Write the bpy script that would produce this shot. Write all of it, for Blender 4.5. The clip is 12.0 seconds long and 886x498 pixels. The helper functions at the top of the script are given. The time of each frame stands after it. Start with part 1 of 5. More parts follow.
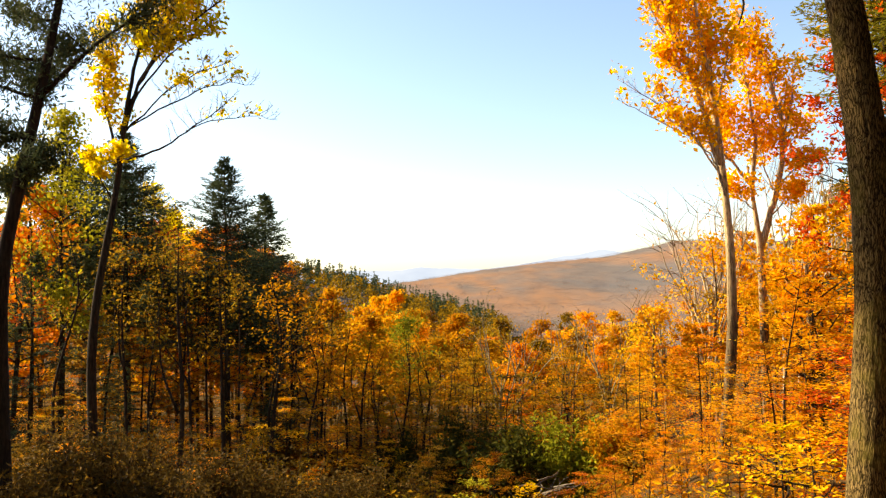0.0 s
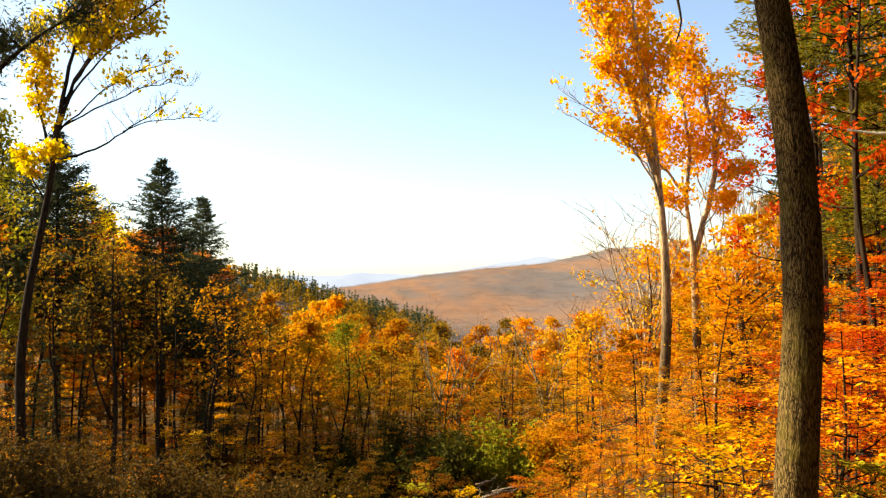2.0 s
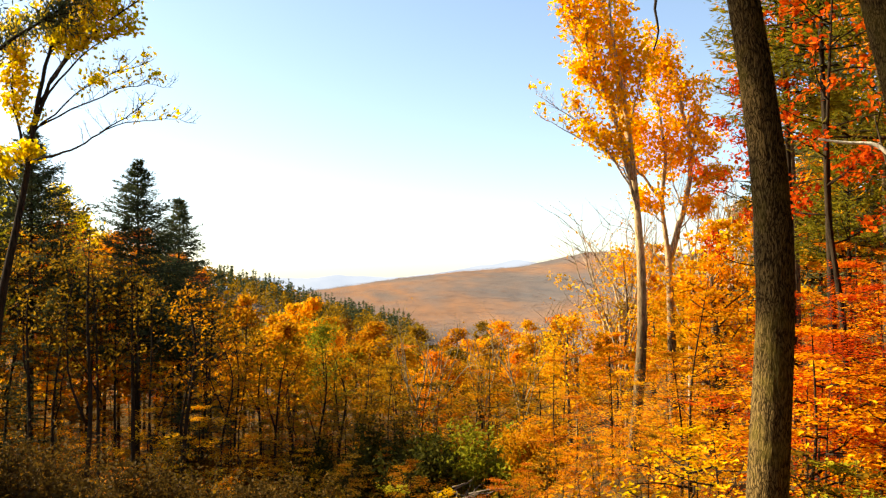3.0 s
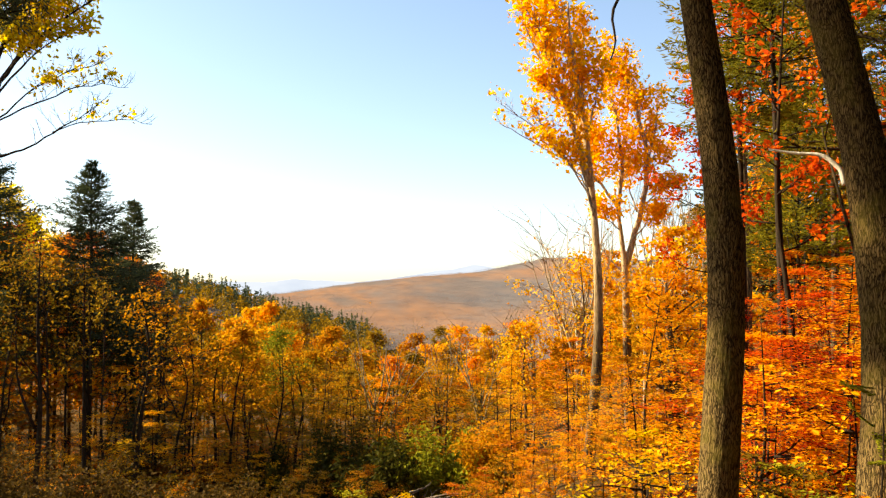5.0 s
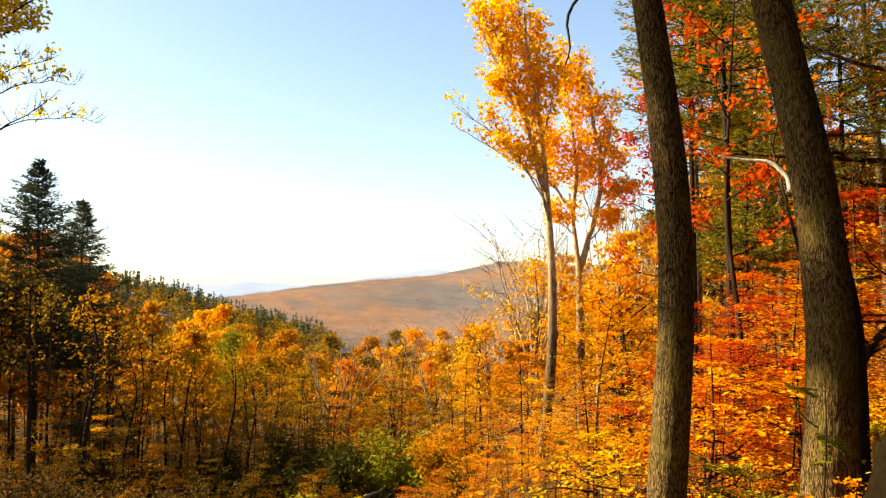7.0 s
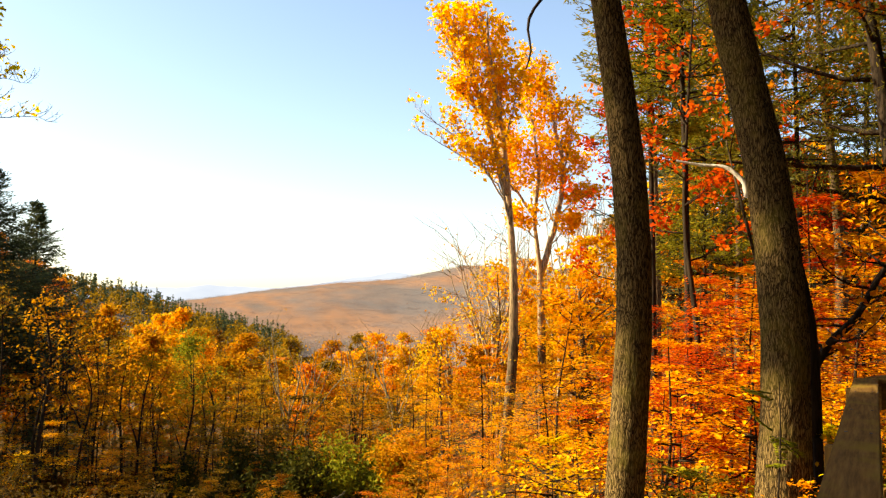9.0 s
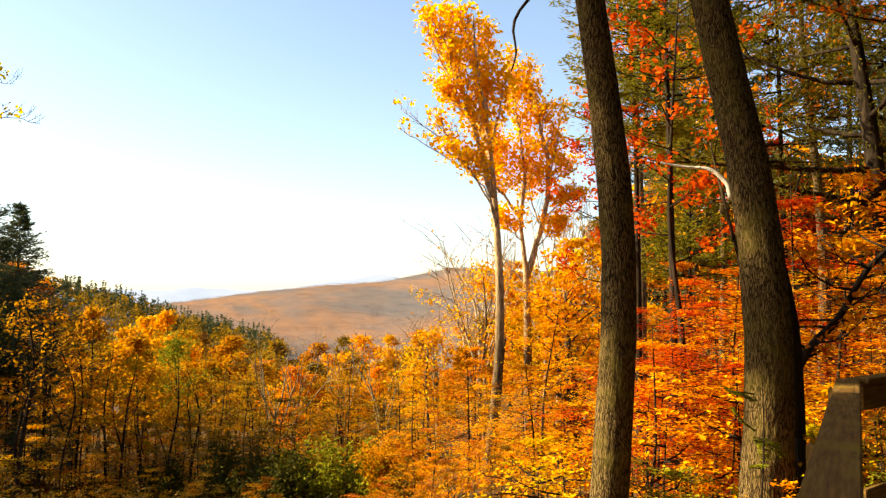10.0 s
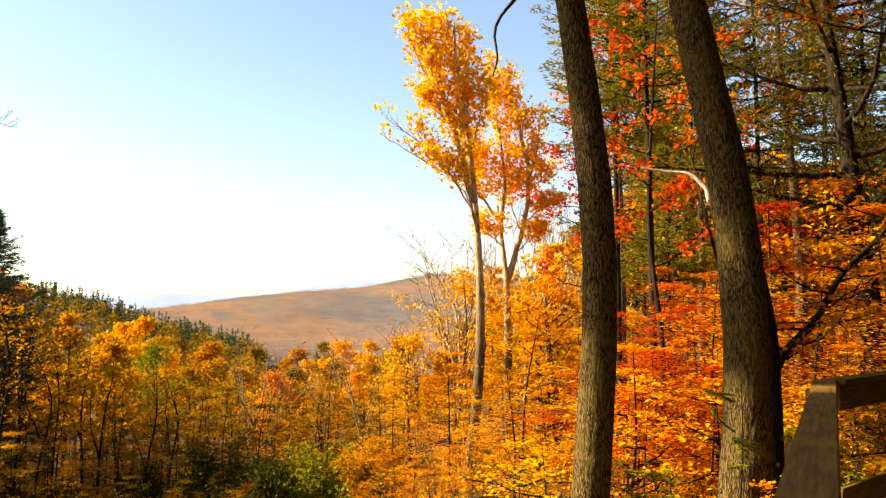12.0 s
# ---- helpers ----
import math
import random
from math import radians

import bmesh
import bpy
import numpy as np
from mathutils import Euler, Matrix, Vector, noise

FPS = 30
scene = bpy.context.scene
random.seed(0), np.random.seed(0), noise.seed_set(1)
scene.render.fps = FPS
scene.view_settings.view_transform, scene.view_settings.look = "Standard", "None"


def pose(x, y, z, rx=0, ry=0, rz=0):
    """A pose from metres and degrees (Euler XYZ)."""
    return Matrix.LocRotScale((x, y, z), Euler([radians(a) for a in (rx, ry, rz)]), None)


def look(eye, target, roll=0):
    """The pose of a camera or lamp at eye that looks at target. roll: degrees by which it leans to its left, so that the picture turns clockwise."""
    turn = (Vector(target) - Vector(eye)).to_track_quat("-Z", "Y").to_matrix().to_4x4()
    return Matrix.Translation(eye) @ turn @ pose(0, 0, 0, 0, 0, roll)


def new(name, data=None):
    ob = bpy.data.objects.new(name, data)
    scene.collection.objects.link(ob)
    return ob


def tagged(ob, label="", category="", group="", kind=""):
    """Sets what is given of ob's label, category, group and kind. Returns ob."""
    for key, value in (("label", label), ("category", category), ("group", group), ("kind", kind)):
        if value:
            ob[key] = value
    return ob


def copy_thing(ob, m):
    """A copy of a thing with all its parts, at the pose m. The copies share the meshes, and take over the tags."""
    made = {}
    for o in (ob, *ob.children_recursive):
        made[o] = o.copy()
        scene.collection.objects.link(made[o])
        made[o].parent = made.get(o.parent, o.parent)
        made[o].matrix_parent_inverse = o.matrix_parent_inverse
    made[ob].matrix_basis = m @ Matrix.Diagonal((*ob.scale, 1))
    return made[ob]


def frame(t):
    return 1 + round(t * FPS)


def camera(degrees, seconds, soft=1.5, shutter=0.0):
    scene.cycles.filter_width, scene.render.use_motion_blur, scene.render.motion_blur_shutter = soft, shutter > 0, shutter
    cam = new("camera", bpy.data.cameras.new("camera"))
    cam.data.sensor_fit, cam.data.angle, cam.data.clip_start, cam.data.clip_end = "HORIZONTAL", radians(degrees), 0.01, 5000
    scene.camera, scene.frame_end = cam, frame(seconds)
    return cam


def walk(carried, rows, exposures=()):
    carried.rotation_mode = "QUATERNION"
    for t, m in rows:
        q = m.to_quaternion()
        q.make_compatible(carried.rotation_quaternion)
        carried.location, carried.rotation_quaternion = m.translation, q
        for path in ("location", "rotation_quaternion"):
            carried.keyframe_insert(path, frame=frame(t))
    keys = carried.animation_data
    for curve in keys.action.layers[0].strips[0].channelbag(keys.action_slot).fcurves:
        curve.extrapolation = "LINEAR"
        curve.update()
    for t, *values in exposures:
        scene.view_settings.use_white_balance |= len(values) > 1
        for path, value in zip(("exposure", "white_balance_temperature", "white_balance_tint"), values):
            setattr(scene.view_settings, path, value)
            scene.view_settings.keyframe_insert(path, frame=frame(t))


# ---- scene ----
# ---- camera ----
cam = camera(55.70, 12.0, soft=1.3)
PATH = [
    (0, pose(-0.000, 0.000, 1.620, 92.277, 0.500, 0.020)),
    (0.5, pose(-0.019, -0.030, 1.621, 92.387, 0.403, -1.139)),
    (1, pose(-0.046, -0.085, 1.621, 92.461, 0.341, -2.230)),
    (1.5, pose(-0.061, -0.107, 1.617, 92.544, 0.194, -3.227)),
    (2, pose(-0.065, -0.111, 1.614, 92.631, 0.101, -4.129)),
    (2.5, pose(-0.086, -0.137, 1.616, 92.732, -0.016, -4.966)),
    (3, pose(-0.113, -0.213, 1.621, 92.827, -0.096, -5.717)),
    (5, pose(-0.120, -0.258, 1.617, 93.174, -0.385, -8.547)),
    (5.5, pose(-0.119, -0.253, 1.616, 93.233, -0.440, -9.308)),
    (6, pose(-0.122, -0.260, 1.614, 93.306, -0.530, -10.095)),
    (6.5, pose(-0.112, -0.256, 1.610, 93.371, -0.610, -10.832)),
    (7, pose(-0.101, -0.251, 1.609, 93.439, -0.611, -11.561)),
    (9, pose(-0.060, -0.206, 1.607, 93.721, -0.714, -14.122)),
    (9.5, pose(-0.057, -0.207, 1.605, 93.810, -0.643, -14.623)),
    (10, pose(-0.047, -0.203, 1.602, 93.890, -0.638, -15.035)),
    (10.5, pose(-0.043, -0.201, 1.598, 93.964, -0.693, -15.407)),
    (11, pose(-0.050, -0.211, 1.596, 94.034, -0.747, -15.745)),
    (11.5, pose(-0.065, -0.223, 1.590, 94.164, -0.755, -16.045)),
    (12, pose(-0.072, -0.226, 1.581, 94.290, -0.553, -16.394)),
]
walk(cam, PATH, ((0, 1.58, 6750, 10), (5, 1.59, 6800, 10), (12, 1.66, 6950, 10)))

# ---- light ----
SUN_AZ = -70.0      # degrees from +y, negative to the west side of the view
SUN_EL = 33.0
sky_world = bpy.data.worlds.new("sky")
scene.world = sky_world
sky_world.use_nodes = True
wn = sky_world.node_tree
sky = wn.nodes.new("ShaderNodeTexSky")
sky.sky_type = "NISHITA"
sky.sun_disc = False
sky.sun_elevation = radians(SUN_EL)
sky.sun_rotation = radians(SUN_AZ)
sky.altitude = 300
sky.air_density = 1.0
sky.dust_density = 1.0
sky.ozone_density = 0.7
wn.nodes["Background"].inputs[1].default_value = 0.088
wn.links.new(sky.outputs[0], wn.nodes["Background"].inputs[0])
sun_data = bpy.data.lights.new("sun", "SUN")
sun_data.energy = 5.0
sun_data.angle = radians(0.53)
sun_data.color = (1.0, 0.865, 0.615)
sun = new("sun", sun_data)
sa, se = radians(SUN_AZ), radians(SUN_EL)
SUN_DIR = Vector((math.sin(sa) * math.cos(se), math.cos(sa) * math.cos(se), math.sin(se)))
sun.matrix_world = look(SUN_DIR * 50, (0, 0, 0))


# ---- materials ----
def material(name):
    m = bpy.data.materials.new(name)
    m.use_nodes = True
    nt = m.node_tree
    return m, nt, nt.nodes, nt.links, nt.nodes["Principled BSDF"]


def ramp(nodes, stops, mode="LINEAR"):
    r = nodes.new("ShaderNodeValToRGB")
    r.color_ramp.interpolation = mode
    el = r.color_ramp.elements
    while len(el) > 1:
        el.remove(el[-1])
    el[0].position, el[0].color = stops[0][0], (*stops[0][1], 1)
    for p, c in stops[1:]:
        e = el.new(p)
        e.color = (*c, 1)
    return r


def coords(nodes, links, scale=(1, 1, 1), kind="Object"):
    tc = nodes.new("ShaderNodeTexCoord")
    mp = nodes.new("ShaderNodeMapping")
    mp.inputs["Scale"].default_value = scale
    links.new(tc.outputs[kind], mp.inputs["Vector"])
    return mp.outputs["Vector"]


def noise_node(nodes, links, vec, scale, detail=4.0, rough=0.6):
    n = nodes.new("ShaderNodeTexNoise")
    n.inputs["Scale"].default_value = scale
    n.inputs["Detail"].default_value = detail
    n.inputs["Roughness"].default_value = rough
    links.new(vec, n.inputs["Vector"])
    return n.outputs["Fac"]


def mix_color(nodes, links, fac, a, b, blend="MIX"):
    m = nodes.new("ShaderNodeMix")
    m.data_type, m.blend_type = "RGBA", blend
    for sock, v in ((m.inputs[0], fac), (m.inputs[6], a), (m.inputs[7], b)):
        if isinstance(v, (int, float)):
            sock.default_value = v
        elif isinstance(v, tuple):
            sock.default_value = (*v, 1)
        else:
            links.new(v, sock)
    return m.outputs[2]


def add_bump(nodes, links, bsdf, height, strength, distance):
    b = nodes.new("ShaderNodeBump")
    b.inputs["Strength"].default_value = strength
    b.inputs["Distance"].default_value = distance
    links.new(height, b.inputs["Height"])
    links.new(b.outputs[0], bsdf.inputs["Normal"])


def leaf_material(name, stops, translucency=0.42, patch=0.6, patch_dark=(0.75, 0.62, 0.5), rough=0.65):
    """Leaf colours picked leaf by leaf from the ramp, shifted by slow patches and by the tree."""
    m, nt, nodes, links, bsdf = material(name)
    geo = nodes.new("ShaderNodeNewGeometry")
    info = nodes.new("ShaderNodeObjectInfo")
    vec = coords(nodes, links, kind="Object")
    slow = noise_node(nodes, links, vec, patch, 2.0)
    mul = nodes.new("ShaderNodeMath")
    mul.operation = "MULTIPLY_ADD"
    links.new(geo.outputs["Random Per Island"], mul.inputs[0])
    mul.inputs[1].default_value = 0.42
    off = nodes.new("ShaderNodeMath")
    off.operation = "MULTIPLY_ADD"
    links.new(slow, off.inputs[0])
    off.inputs[1].default_value = 0.9
    off.inputs[2].default_value = -0.38
    tree = nodes.new("ShaderNodeMath")
    tree.operation = "MULTIPLY_ADD"
    links.new(info.outputs["Random"], tree.inputs[0])
    tree.inputs[1].default_value = 0.5
    links.new(off.outputs[0], tree.inputs[2])
    links.new(tree.outputs[0], mul.inputs[2])
    r = ramp(nodes, stops)
    links.new(mul.outputs[0], r.inputs[0])
    fine = noise_node(nodes, links, vec, 9.0, 2.0)
    col = mix_color(nodes, links, fine, r.outputs[0], mix_color(nodes, links, 1.0, r.outputs[0], patch_dark, "MULTIPLY"))
    links.new(col, bsdf.inputs["Base Color"])
    bsdf.inputs["Roughness"].default_value = rough
    bsdf.inputs["Specular IOR Level"].default_value = 0.03
    tr = nodes.new("ShaderNodeBsdfTranslucent")
    links.new(col, tr.inputs[0])
    mx = nodes.new("ShaderNodeMixShader")
    mx.inputs[0].default_value = translucency
    links.new(bsdf.outputs[0], mx.inputs[1])
    links.new(tr.outputs[0], mx.inputs[2])
    links.new(mx.outputs[0], nodes["Material Output"].inputs[0])
    return m


def bark_material(name, dark, light, lichen=None, scale=1.0, bump=0.6, sunlit_from=None):
    m, nt, nodes, links, bsdf = material(name)
    vec = coords(nodes, links, (1, 1, 0.16))
    ridge = noise_node(nodes, links, vec, 22 * scale, 6.0, 0.7)
    r = ramp(nodes, [(0.40, dark), (0.50, tuple((a + b) / 2 for a, b in zip(dark, light))), (0.62, light)])
    links.new(ridge, r.inputs[0])
    big = noise_node(nodes, links, coords(nodes, links), 1.7, 3.0)
    rb = ramp(nodes, [(0.42, (0, 0, 0)), (0.62, (1, 1, 1))])
    links.new(big, rb.inputs[0])
    col = mix_color(nodes, links, rb.outputs[0], r.outputs[0], lichen or tuple(c * 0.75 for c in light))
    col = mix_color(nodes, links, 0.55, r.outputs[0], col)
    if sunlit_from:
        # old rough bark darkened for shade below, young bark paled for sun higher up
        sep = nodes.new("ShaderNodeSeparateXYZ")
        links.new(coords(nodes, links), sep.inputs[0])
        mr = nodes.new("ShaderNodeMapRange")
        mr.inputs["From Min"].default_value = sunlit_from - 1.5
        mr.inputs["From Max"].default_value = sunlit_from + 1.5
        links.new(sep.outputs[2], mr.inputs["Value"])
        young = ramp(nodes, [(0.36, tuple(c * 0.5 for c in light)), (0.52, tuple(c * 2.4 for c in light)), (0.66, tuple(c * 3.4 for c in light))])
        links.new(ridge, young.inputs[0])
        col = mix_color(nodes, links, mr.outputs[0], col, young.outputs[0])
    links.new(col, bsdf.inputs["Base Color"])
    bsdf.inputs["Roughness"].default_value = 0.9
    bsdf.inputs["Specular IOR Level"].default_value = 0.06
    add_bump(nodes, links, bsdf, ridge, bump, 0.03)
    return m


MAPLE = leaf_material("maple_leaf", [(0.0, (0.93, 0.48, 0.002)), (0.3, (0.95, 0.53, 0.002)), (0.6, (0.95, 0.57, 0.003)), (1.0, (0.95, 0.70, 0.008))], 0.62, patch_dark=(0.9, 0.75, 0.5))
ORANGE = leaf_material("orange_leaf", [(0.0, (0.58, 0.11, 0.004)), (0.25, (0.82, 0.25, 0.005)), (0.5, (0.90, 0.39, 0.006)), (0.8, (0.90, 0.53, 0.008)), (1.0, (0.76, 0.54, 0.012))], 0.32)
UNDER_ORANGE = leaf_material("understorey_orange_leaf", [(0.0, (0.40, 0.08, 0.004)), (0.3, (0.62, 0.17, 0.005)), (0.6, (0.74, 0.29, 0.006)), (0.85, (0.76, 0.42, 0.007)), (1.0, (0.60, 0.42, 0.012))], 0.32)
GOLD = leaf_material("golden_leaf", [(0.0, (0.58, 0.165, 0.005)), (0.3, (0.58, 0.24, 0.005)), (0.7, (0.52, 0.285, 0.006)), (1.0, (0.37, 0.27, 0.008))], 0.55)
AMBER = leaf_material("amber_leaf", [(0.0, (0.74, 0.22, 0.004)), (0.35, (0.86, 0.36, 0.005)), (0.7, (0.90, 0.50, 0.007)), (1.0, (0.84, 0.58, 0.012))], 0.42, patch_dark=(0.88, 0.74, 0.5))
YELLOW = leaf_material("yellow_leaf", [(0.0, (0.60, 0.28, 0.004)), (0.3, (0.76, 0.50, 0.005)), (0.7, (0.70, 0.58, 0.006)), (1.0, (0.40, 0.37, 0.010))], 0.62, patch_dark=(0.88, 0.78, 0.5))
RED = leaf_material("red_leaf", [(0.0, (0.40, 0.03, 0.005)), (0.35, (0.62, 0.07, 0.005)), (0.65, (0.74, 0.14, 0.006)), (1.0, (0.80, 0.26, 0.008))])
OLIVE = leaf_material("olive_leaf", [(0.0, (0.085, 0.062, 0.006)), (0.35, (0.19, 0.118, 0.008)), (0.65, (0.36, 0.20, 0.010)), (0.85, (0.31, 0.23, 0.013)), (1.0, (0.58, 0.27, 0.012))], 0.52)
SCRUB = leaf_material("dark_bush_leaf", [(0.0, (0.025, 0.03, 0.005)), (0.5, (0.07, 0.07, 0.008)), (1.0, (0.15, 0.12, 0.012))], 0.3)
# leaf brown darkened to stand for shade, its rare bright end for glints
SHADE_BROWN = leaf_material("shaded_brown_leaf", [(0.0, (0.028, 0.019, 0.006)), (0.5, (0.078, 0.05, 0.010)), (0.85, (0.15, 0.088, 0.014)), (1.0, (0.34, 0.19, 0.02))], 0.35)
GREEN = leaf_material("green_leaf", [(0.0, (0.13, 0.15, 0.010)), (0.4, (0.28, 0.29, 0.014)), (0.75, (0.45, 0.41, 0.018)), (1.0, (0.58, 0.50, 0.022))])
RUSSET = leaf_material("russet_leaf", [(0.0, (0.08, 0.032, 0.006)), (0.4, (0.21, 0.09, 0.008)), (0.7, (0.37, 0.17, 0.010)), (1.0, (0.52, 0.34, 0.02))])
RUSSET_GOLD = leaf_material("brown_gold_leaf", [(0.0, (0.14, 0.06, 0.008)), (0.4, (0.32, 0.15, 0.010)), (0.75, (0.52, 0.28, 0.012)), (1.0, (0.70, 0.42, 0.02))])
NEEDLE = leaf_material("conifer_needle", [(0.0, (0.03, 0.045, 0.024)), (0.5, (0.075, 0.10, 0.045)), (1.0, (0.16, 0.17, 0.055))], 0.25)
PINE = leaf_material("pine_needle", [(0.0, (0.09, 0.10, 0.009)), (0.5, (0.23, 0.21, 0.013)), (1.0, (0.40, 0.33, 0.018))], 0.45)
HEMLOCK = leaf_material("hemlock_needle", [(0.0, (0.05, 0.055, 0.009)), (0.5, (0.12, 0.115, 0.014)), (1.0, (0.24, 0.20, 0.018))], 0.4)

# far hill leaves paled toward mauve: aerial haze put into the leaf colour
HILL_LEAF = leaf_material("hazed_hill_leaf", [(0.0, (0.17, 0.155, 0.155)), (0.4, (0.21, 0.172, 0.152)), (0.6, (0.30, 0.18, 0.12)), (0.8, (0.23, 0.17, 0.14)), (1.0, (0.17, 0.155, 0.15))], 0.5, patch=0.0045, patch_dark=(0.88, 0.84, 0.84))


def furrowed_bark(name, dark, light, moss, scale=1.0):
    """Long wavy plates of bark between deep dark furrows."""
    m, nt, nodes, links, bsdf = material(name)
    base = coords(nodes, links)
    warp = nodes.new("ShaderNodeTexNoise")
    warp.inputs["Scale"].default_value = 7.0
    warp.inputs["Detail"].default_value = 3.0
    links.new(base, warp.inputs["Vector"])
    bend = nodes.new("ShaderNodeVectorMath")
    bend.operation = "MULTIPLY_ADD"
    bend.inputs[1].default_value = (0.07, 0.07, 0.1)
    links.new(warp.outputs["Color"], bend.inputs[0])
    links.new(base, bend.inputs[2])
    mp = nodes.new("ShaderNodeMapping")
    mp.inputs["Scale"].default_value = (17 * scale, 17 * scale, 1.5 * scale)
    links.new(bend.outputs[0], mp.inputs["Vector"])
    plates = nodes.new("ShaderNodeTexVoronoi")
    plates.feature = "DISTANCE_TO_EDGE"
    links.new(mp.outputs[0], plates.inputs["Vector"])
    r = ramp(nodes, [(0.0, dark), (0.09, tuple(0.7 * a + 0.3 * b for a, b in zip(dark, light))), (0.26, light)])
    links.new(plates.outputs["Distance"], r.inputs[0])
    grain = noise_node(nodes, links, coords(nodes, links, (1, 1, 0.35)), 40 * scale, 4.0, 0.6)
    rg = ramp(nodes, [(0.3, (0.7, 0.68, 0.64)), (0.55, (1, 1, 1)), (0.75, (1.25, 1.22, 1.15))])
    links.new(grain, rg.inputs[0])
    col = mix_color(nodes, links, 0.8, r.outputs[0], rg.outputs[0], "MULTIPLY")
    big = noise_node(nodes, links, base, 2.6, 4.0)
    rb = ramp(nodes, [(0.5, (0, 0, 0)), (0.7, (0.6, 0.6, 0.6))])
    links.new(big, rb.inputs[0])
    links.new(mix_color(nodes, links, rb.outputs[0], col, moss), bsdf.inputs["Base Color"])
    bsdf.inputs["Roughness"].default_value = 0.95
    bsdf.inputs["Specular IOR Level"].default_value = 0.03
    high = nodes.new("ShaderNodeMath")
    high.operation = "MULTIPLY_ADD"
    links.new(grain, high.inputs[0])
    high.inputs[1].default_value = 0.05
    links.new(r.outputs[0], high.inputs[2])
    add_bump(nodes, links, bsdf, high.outputs[0], 0.55, 0.03)
    return m


BIG_BARK = furrowed_bark("furrowed_brown_bark", (0.008, 0.005, 0.0022), (0.205, 0.133, 0.047), (0.15, 0.115, 0.018))
BARK = bark_material("grey_brown_bark", (0.014, 0.009, 0.005), (0.17, 0.11, 0.055), (0.10, 0.07, 0.03), 1.5, 1.0)
BARK_PALE = bark_material("pale_bark", (0.12, 0.085, 0.05), (0.62, 0.50, 0.33), (0.30, 0.21, 0.11))
# trunk colour carries painted sun on its upper part, shade on the lower
BARK_MID = bark_material("brown_maple_bark", (0.035, 0.023, 0.012), (0.20, 0.138, 0.07), (0.11, 0.072, 0.032), sunlit_from=5.2)
BARK_GREY = bark_material("grey_bark", (0.09, 0.07, 0.05), (0.30, 0.24, 0.17))
BARK_ASH = bark_material("pale_grey_bark", (0.10, 0.08, 0.04), (0.32, 0.25, 0.12))
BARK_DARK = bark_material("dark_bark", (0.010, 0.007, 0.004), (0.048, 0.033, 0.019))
DEADWOOD = bark_material("weathered_deadwood", (0.42, 0.36, 0.26), (0.75, 0.67, 0.53))


def ground_material():
    m, nt, nodes, links, bsdf = material("forest_floor")
    geo = nodes.new("ShaderNodeNewGeometry")
    sep = nodes.new("ShaderNodeSeparateXYZ")
    links.new(geo.outputs["Position"], sep.inputs[0])
    pos = geo.outputs["Position"]
    # leaf litter close by
    litter = nodes.new("ShaderNodeTexVoronoi")
    litter.inputs["Scale"].default_value = 24.0
    links.new(pos, litter.inputs["Vector"])
    r1 = ramp(nodes, [(0.0, (0.035, 0.018, 0.008)), (0.4, (0.08, 0.04, 0.013)), (0.75, (0.16, 0.08, 0.016)), (1.0, (0.11, 0.09, 0.03))])
    links.new(litter.outputs["Color"], r1.inputs[0])
    soil = noise_node(nodes, links, pos, 0.35, 5.0)
    near = mix_color(nodes, links, soil, r1.outputs[0], (0.05, 0.035, 0.018))
    # woods on the far slopes, patchy by stands, distance haze mixed into the colours
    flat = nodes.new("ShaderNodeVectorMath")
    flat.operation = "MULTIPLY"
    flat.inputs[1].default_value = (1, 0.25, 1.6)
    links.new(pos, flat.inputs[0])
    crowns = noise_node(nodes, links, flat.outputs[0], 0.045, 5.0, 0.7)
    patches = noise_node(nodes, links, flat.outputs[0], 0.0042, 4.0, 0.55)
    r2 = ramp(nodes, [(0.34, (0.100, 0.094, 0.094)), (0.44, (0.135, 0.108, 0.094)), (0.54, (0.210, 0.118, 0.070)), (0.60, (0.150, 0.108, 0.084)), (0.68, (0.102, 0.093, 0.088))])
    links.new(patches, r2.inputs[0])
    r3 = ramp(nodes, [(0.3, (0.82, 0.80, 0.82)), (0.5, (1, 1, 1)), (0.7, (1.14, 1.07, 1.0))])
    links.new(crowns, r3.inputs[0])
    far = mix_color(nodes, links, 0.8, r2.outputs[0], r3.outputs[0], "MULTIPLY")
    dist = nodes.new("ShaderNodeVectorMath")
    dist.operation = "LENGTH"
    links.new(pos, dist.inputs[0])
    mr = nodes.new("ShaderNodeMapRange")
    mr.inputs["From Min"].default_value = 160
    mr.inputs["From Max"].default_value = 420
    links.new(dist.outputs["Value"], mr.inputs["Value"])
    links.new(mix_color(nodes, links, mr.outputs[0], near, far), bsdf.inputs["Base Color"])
    bsdf.inputs["Roughness"].default_value = 1.0
    bsdf.inputs["Specular IOR Level"].default_value = 0.0
    bump = nodes.new("ShaderNodeBump")
    bump.inputs["Strength"].default_value = 0.35
    bump.inputs["Distance"].default_value = 4.0
    links.new(crowns, bump.inputs["Height"])
    links.new(bump.outputs[0], bsdf.inputs["Normal"])
    return m


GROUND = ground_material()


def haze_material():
    m, nt, nodes, links, bsdf = material("hazy_mountain_glow")
    # the ridges emit their colour, a glow in place of sunlit haze
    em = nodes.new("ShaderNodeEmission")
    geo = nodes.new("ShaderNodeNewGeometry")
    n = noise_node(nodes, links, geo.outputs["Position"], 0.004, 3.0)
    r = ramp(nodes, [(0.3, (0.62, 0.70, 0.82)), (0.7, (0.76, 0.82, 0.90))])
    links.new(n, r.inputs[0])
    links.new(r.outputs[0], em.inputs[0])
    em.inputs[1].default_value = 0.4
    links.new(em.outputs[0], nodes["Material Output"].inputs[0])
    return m


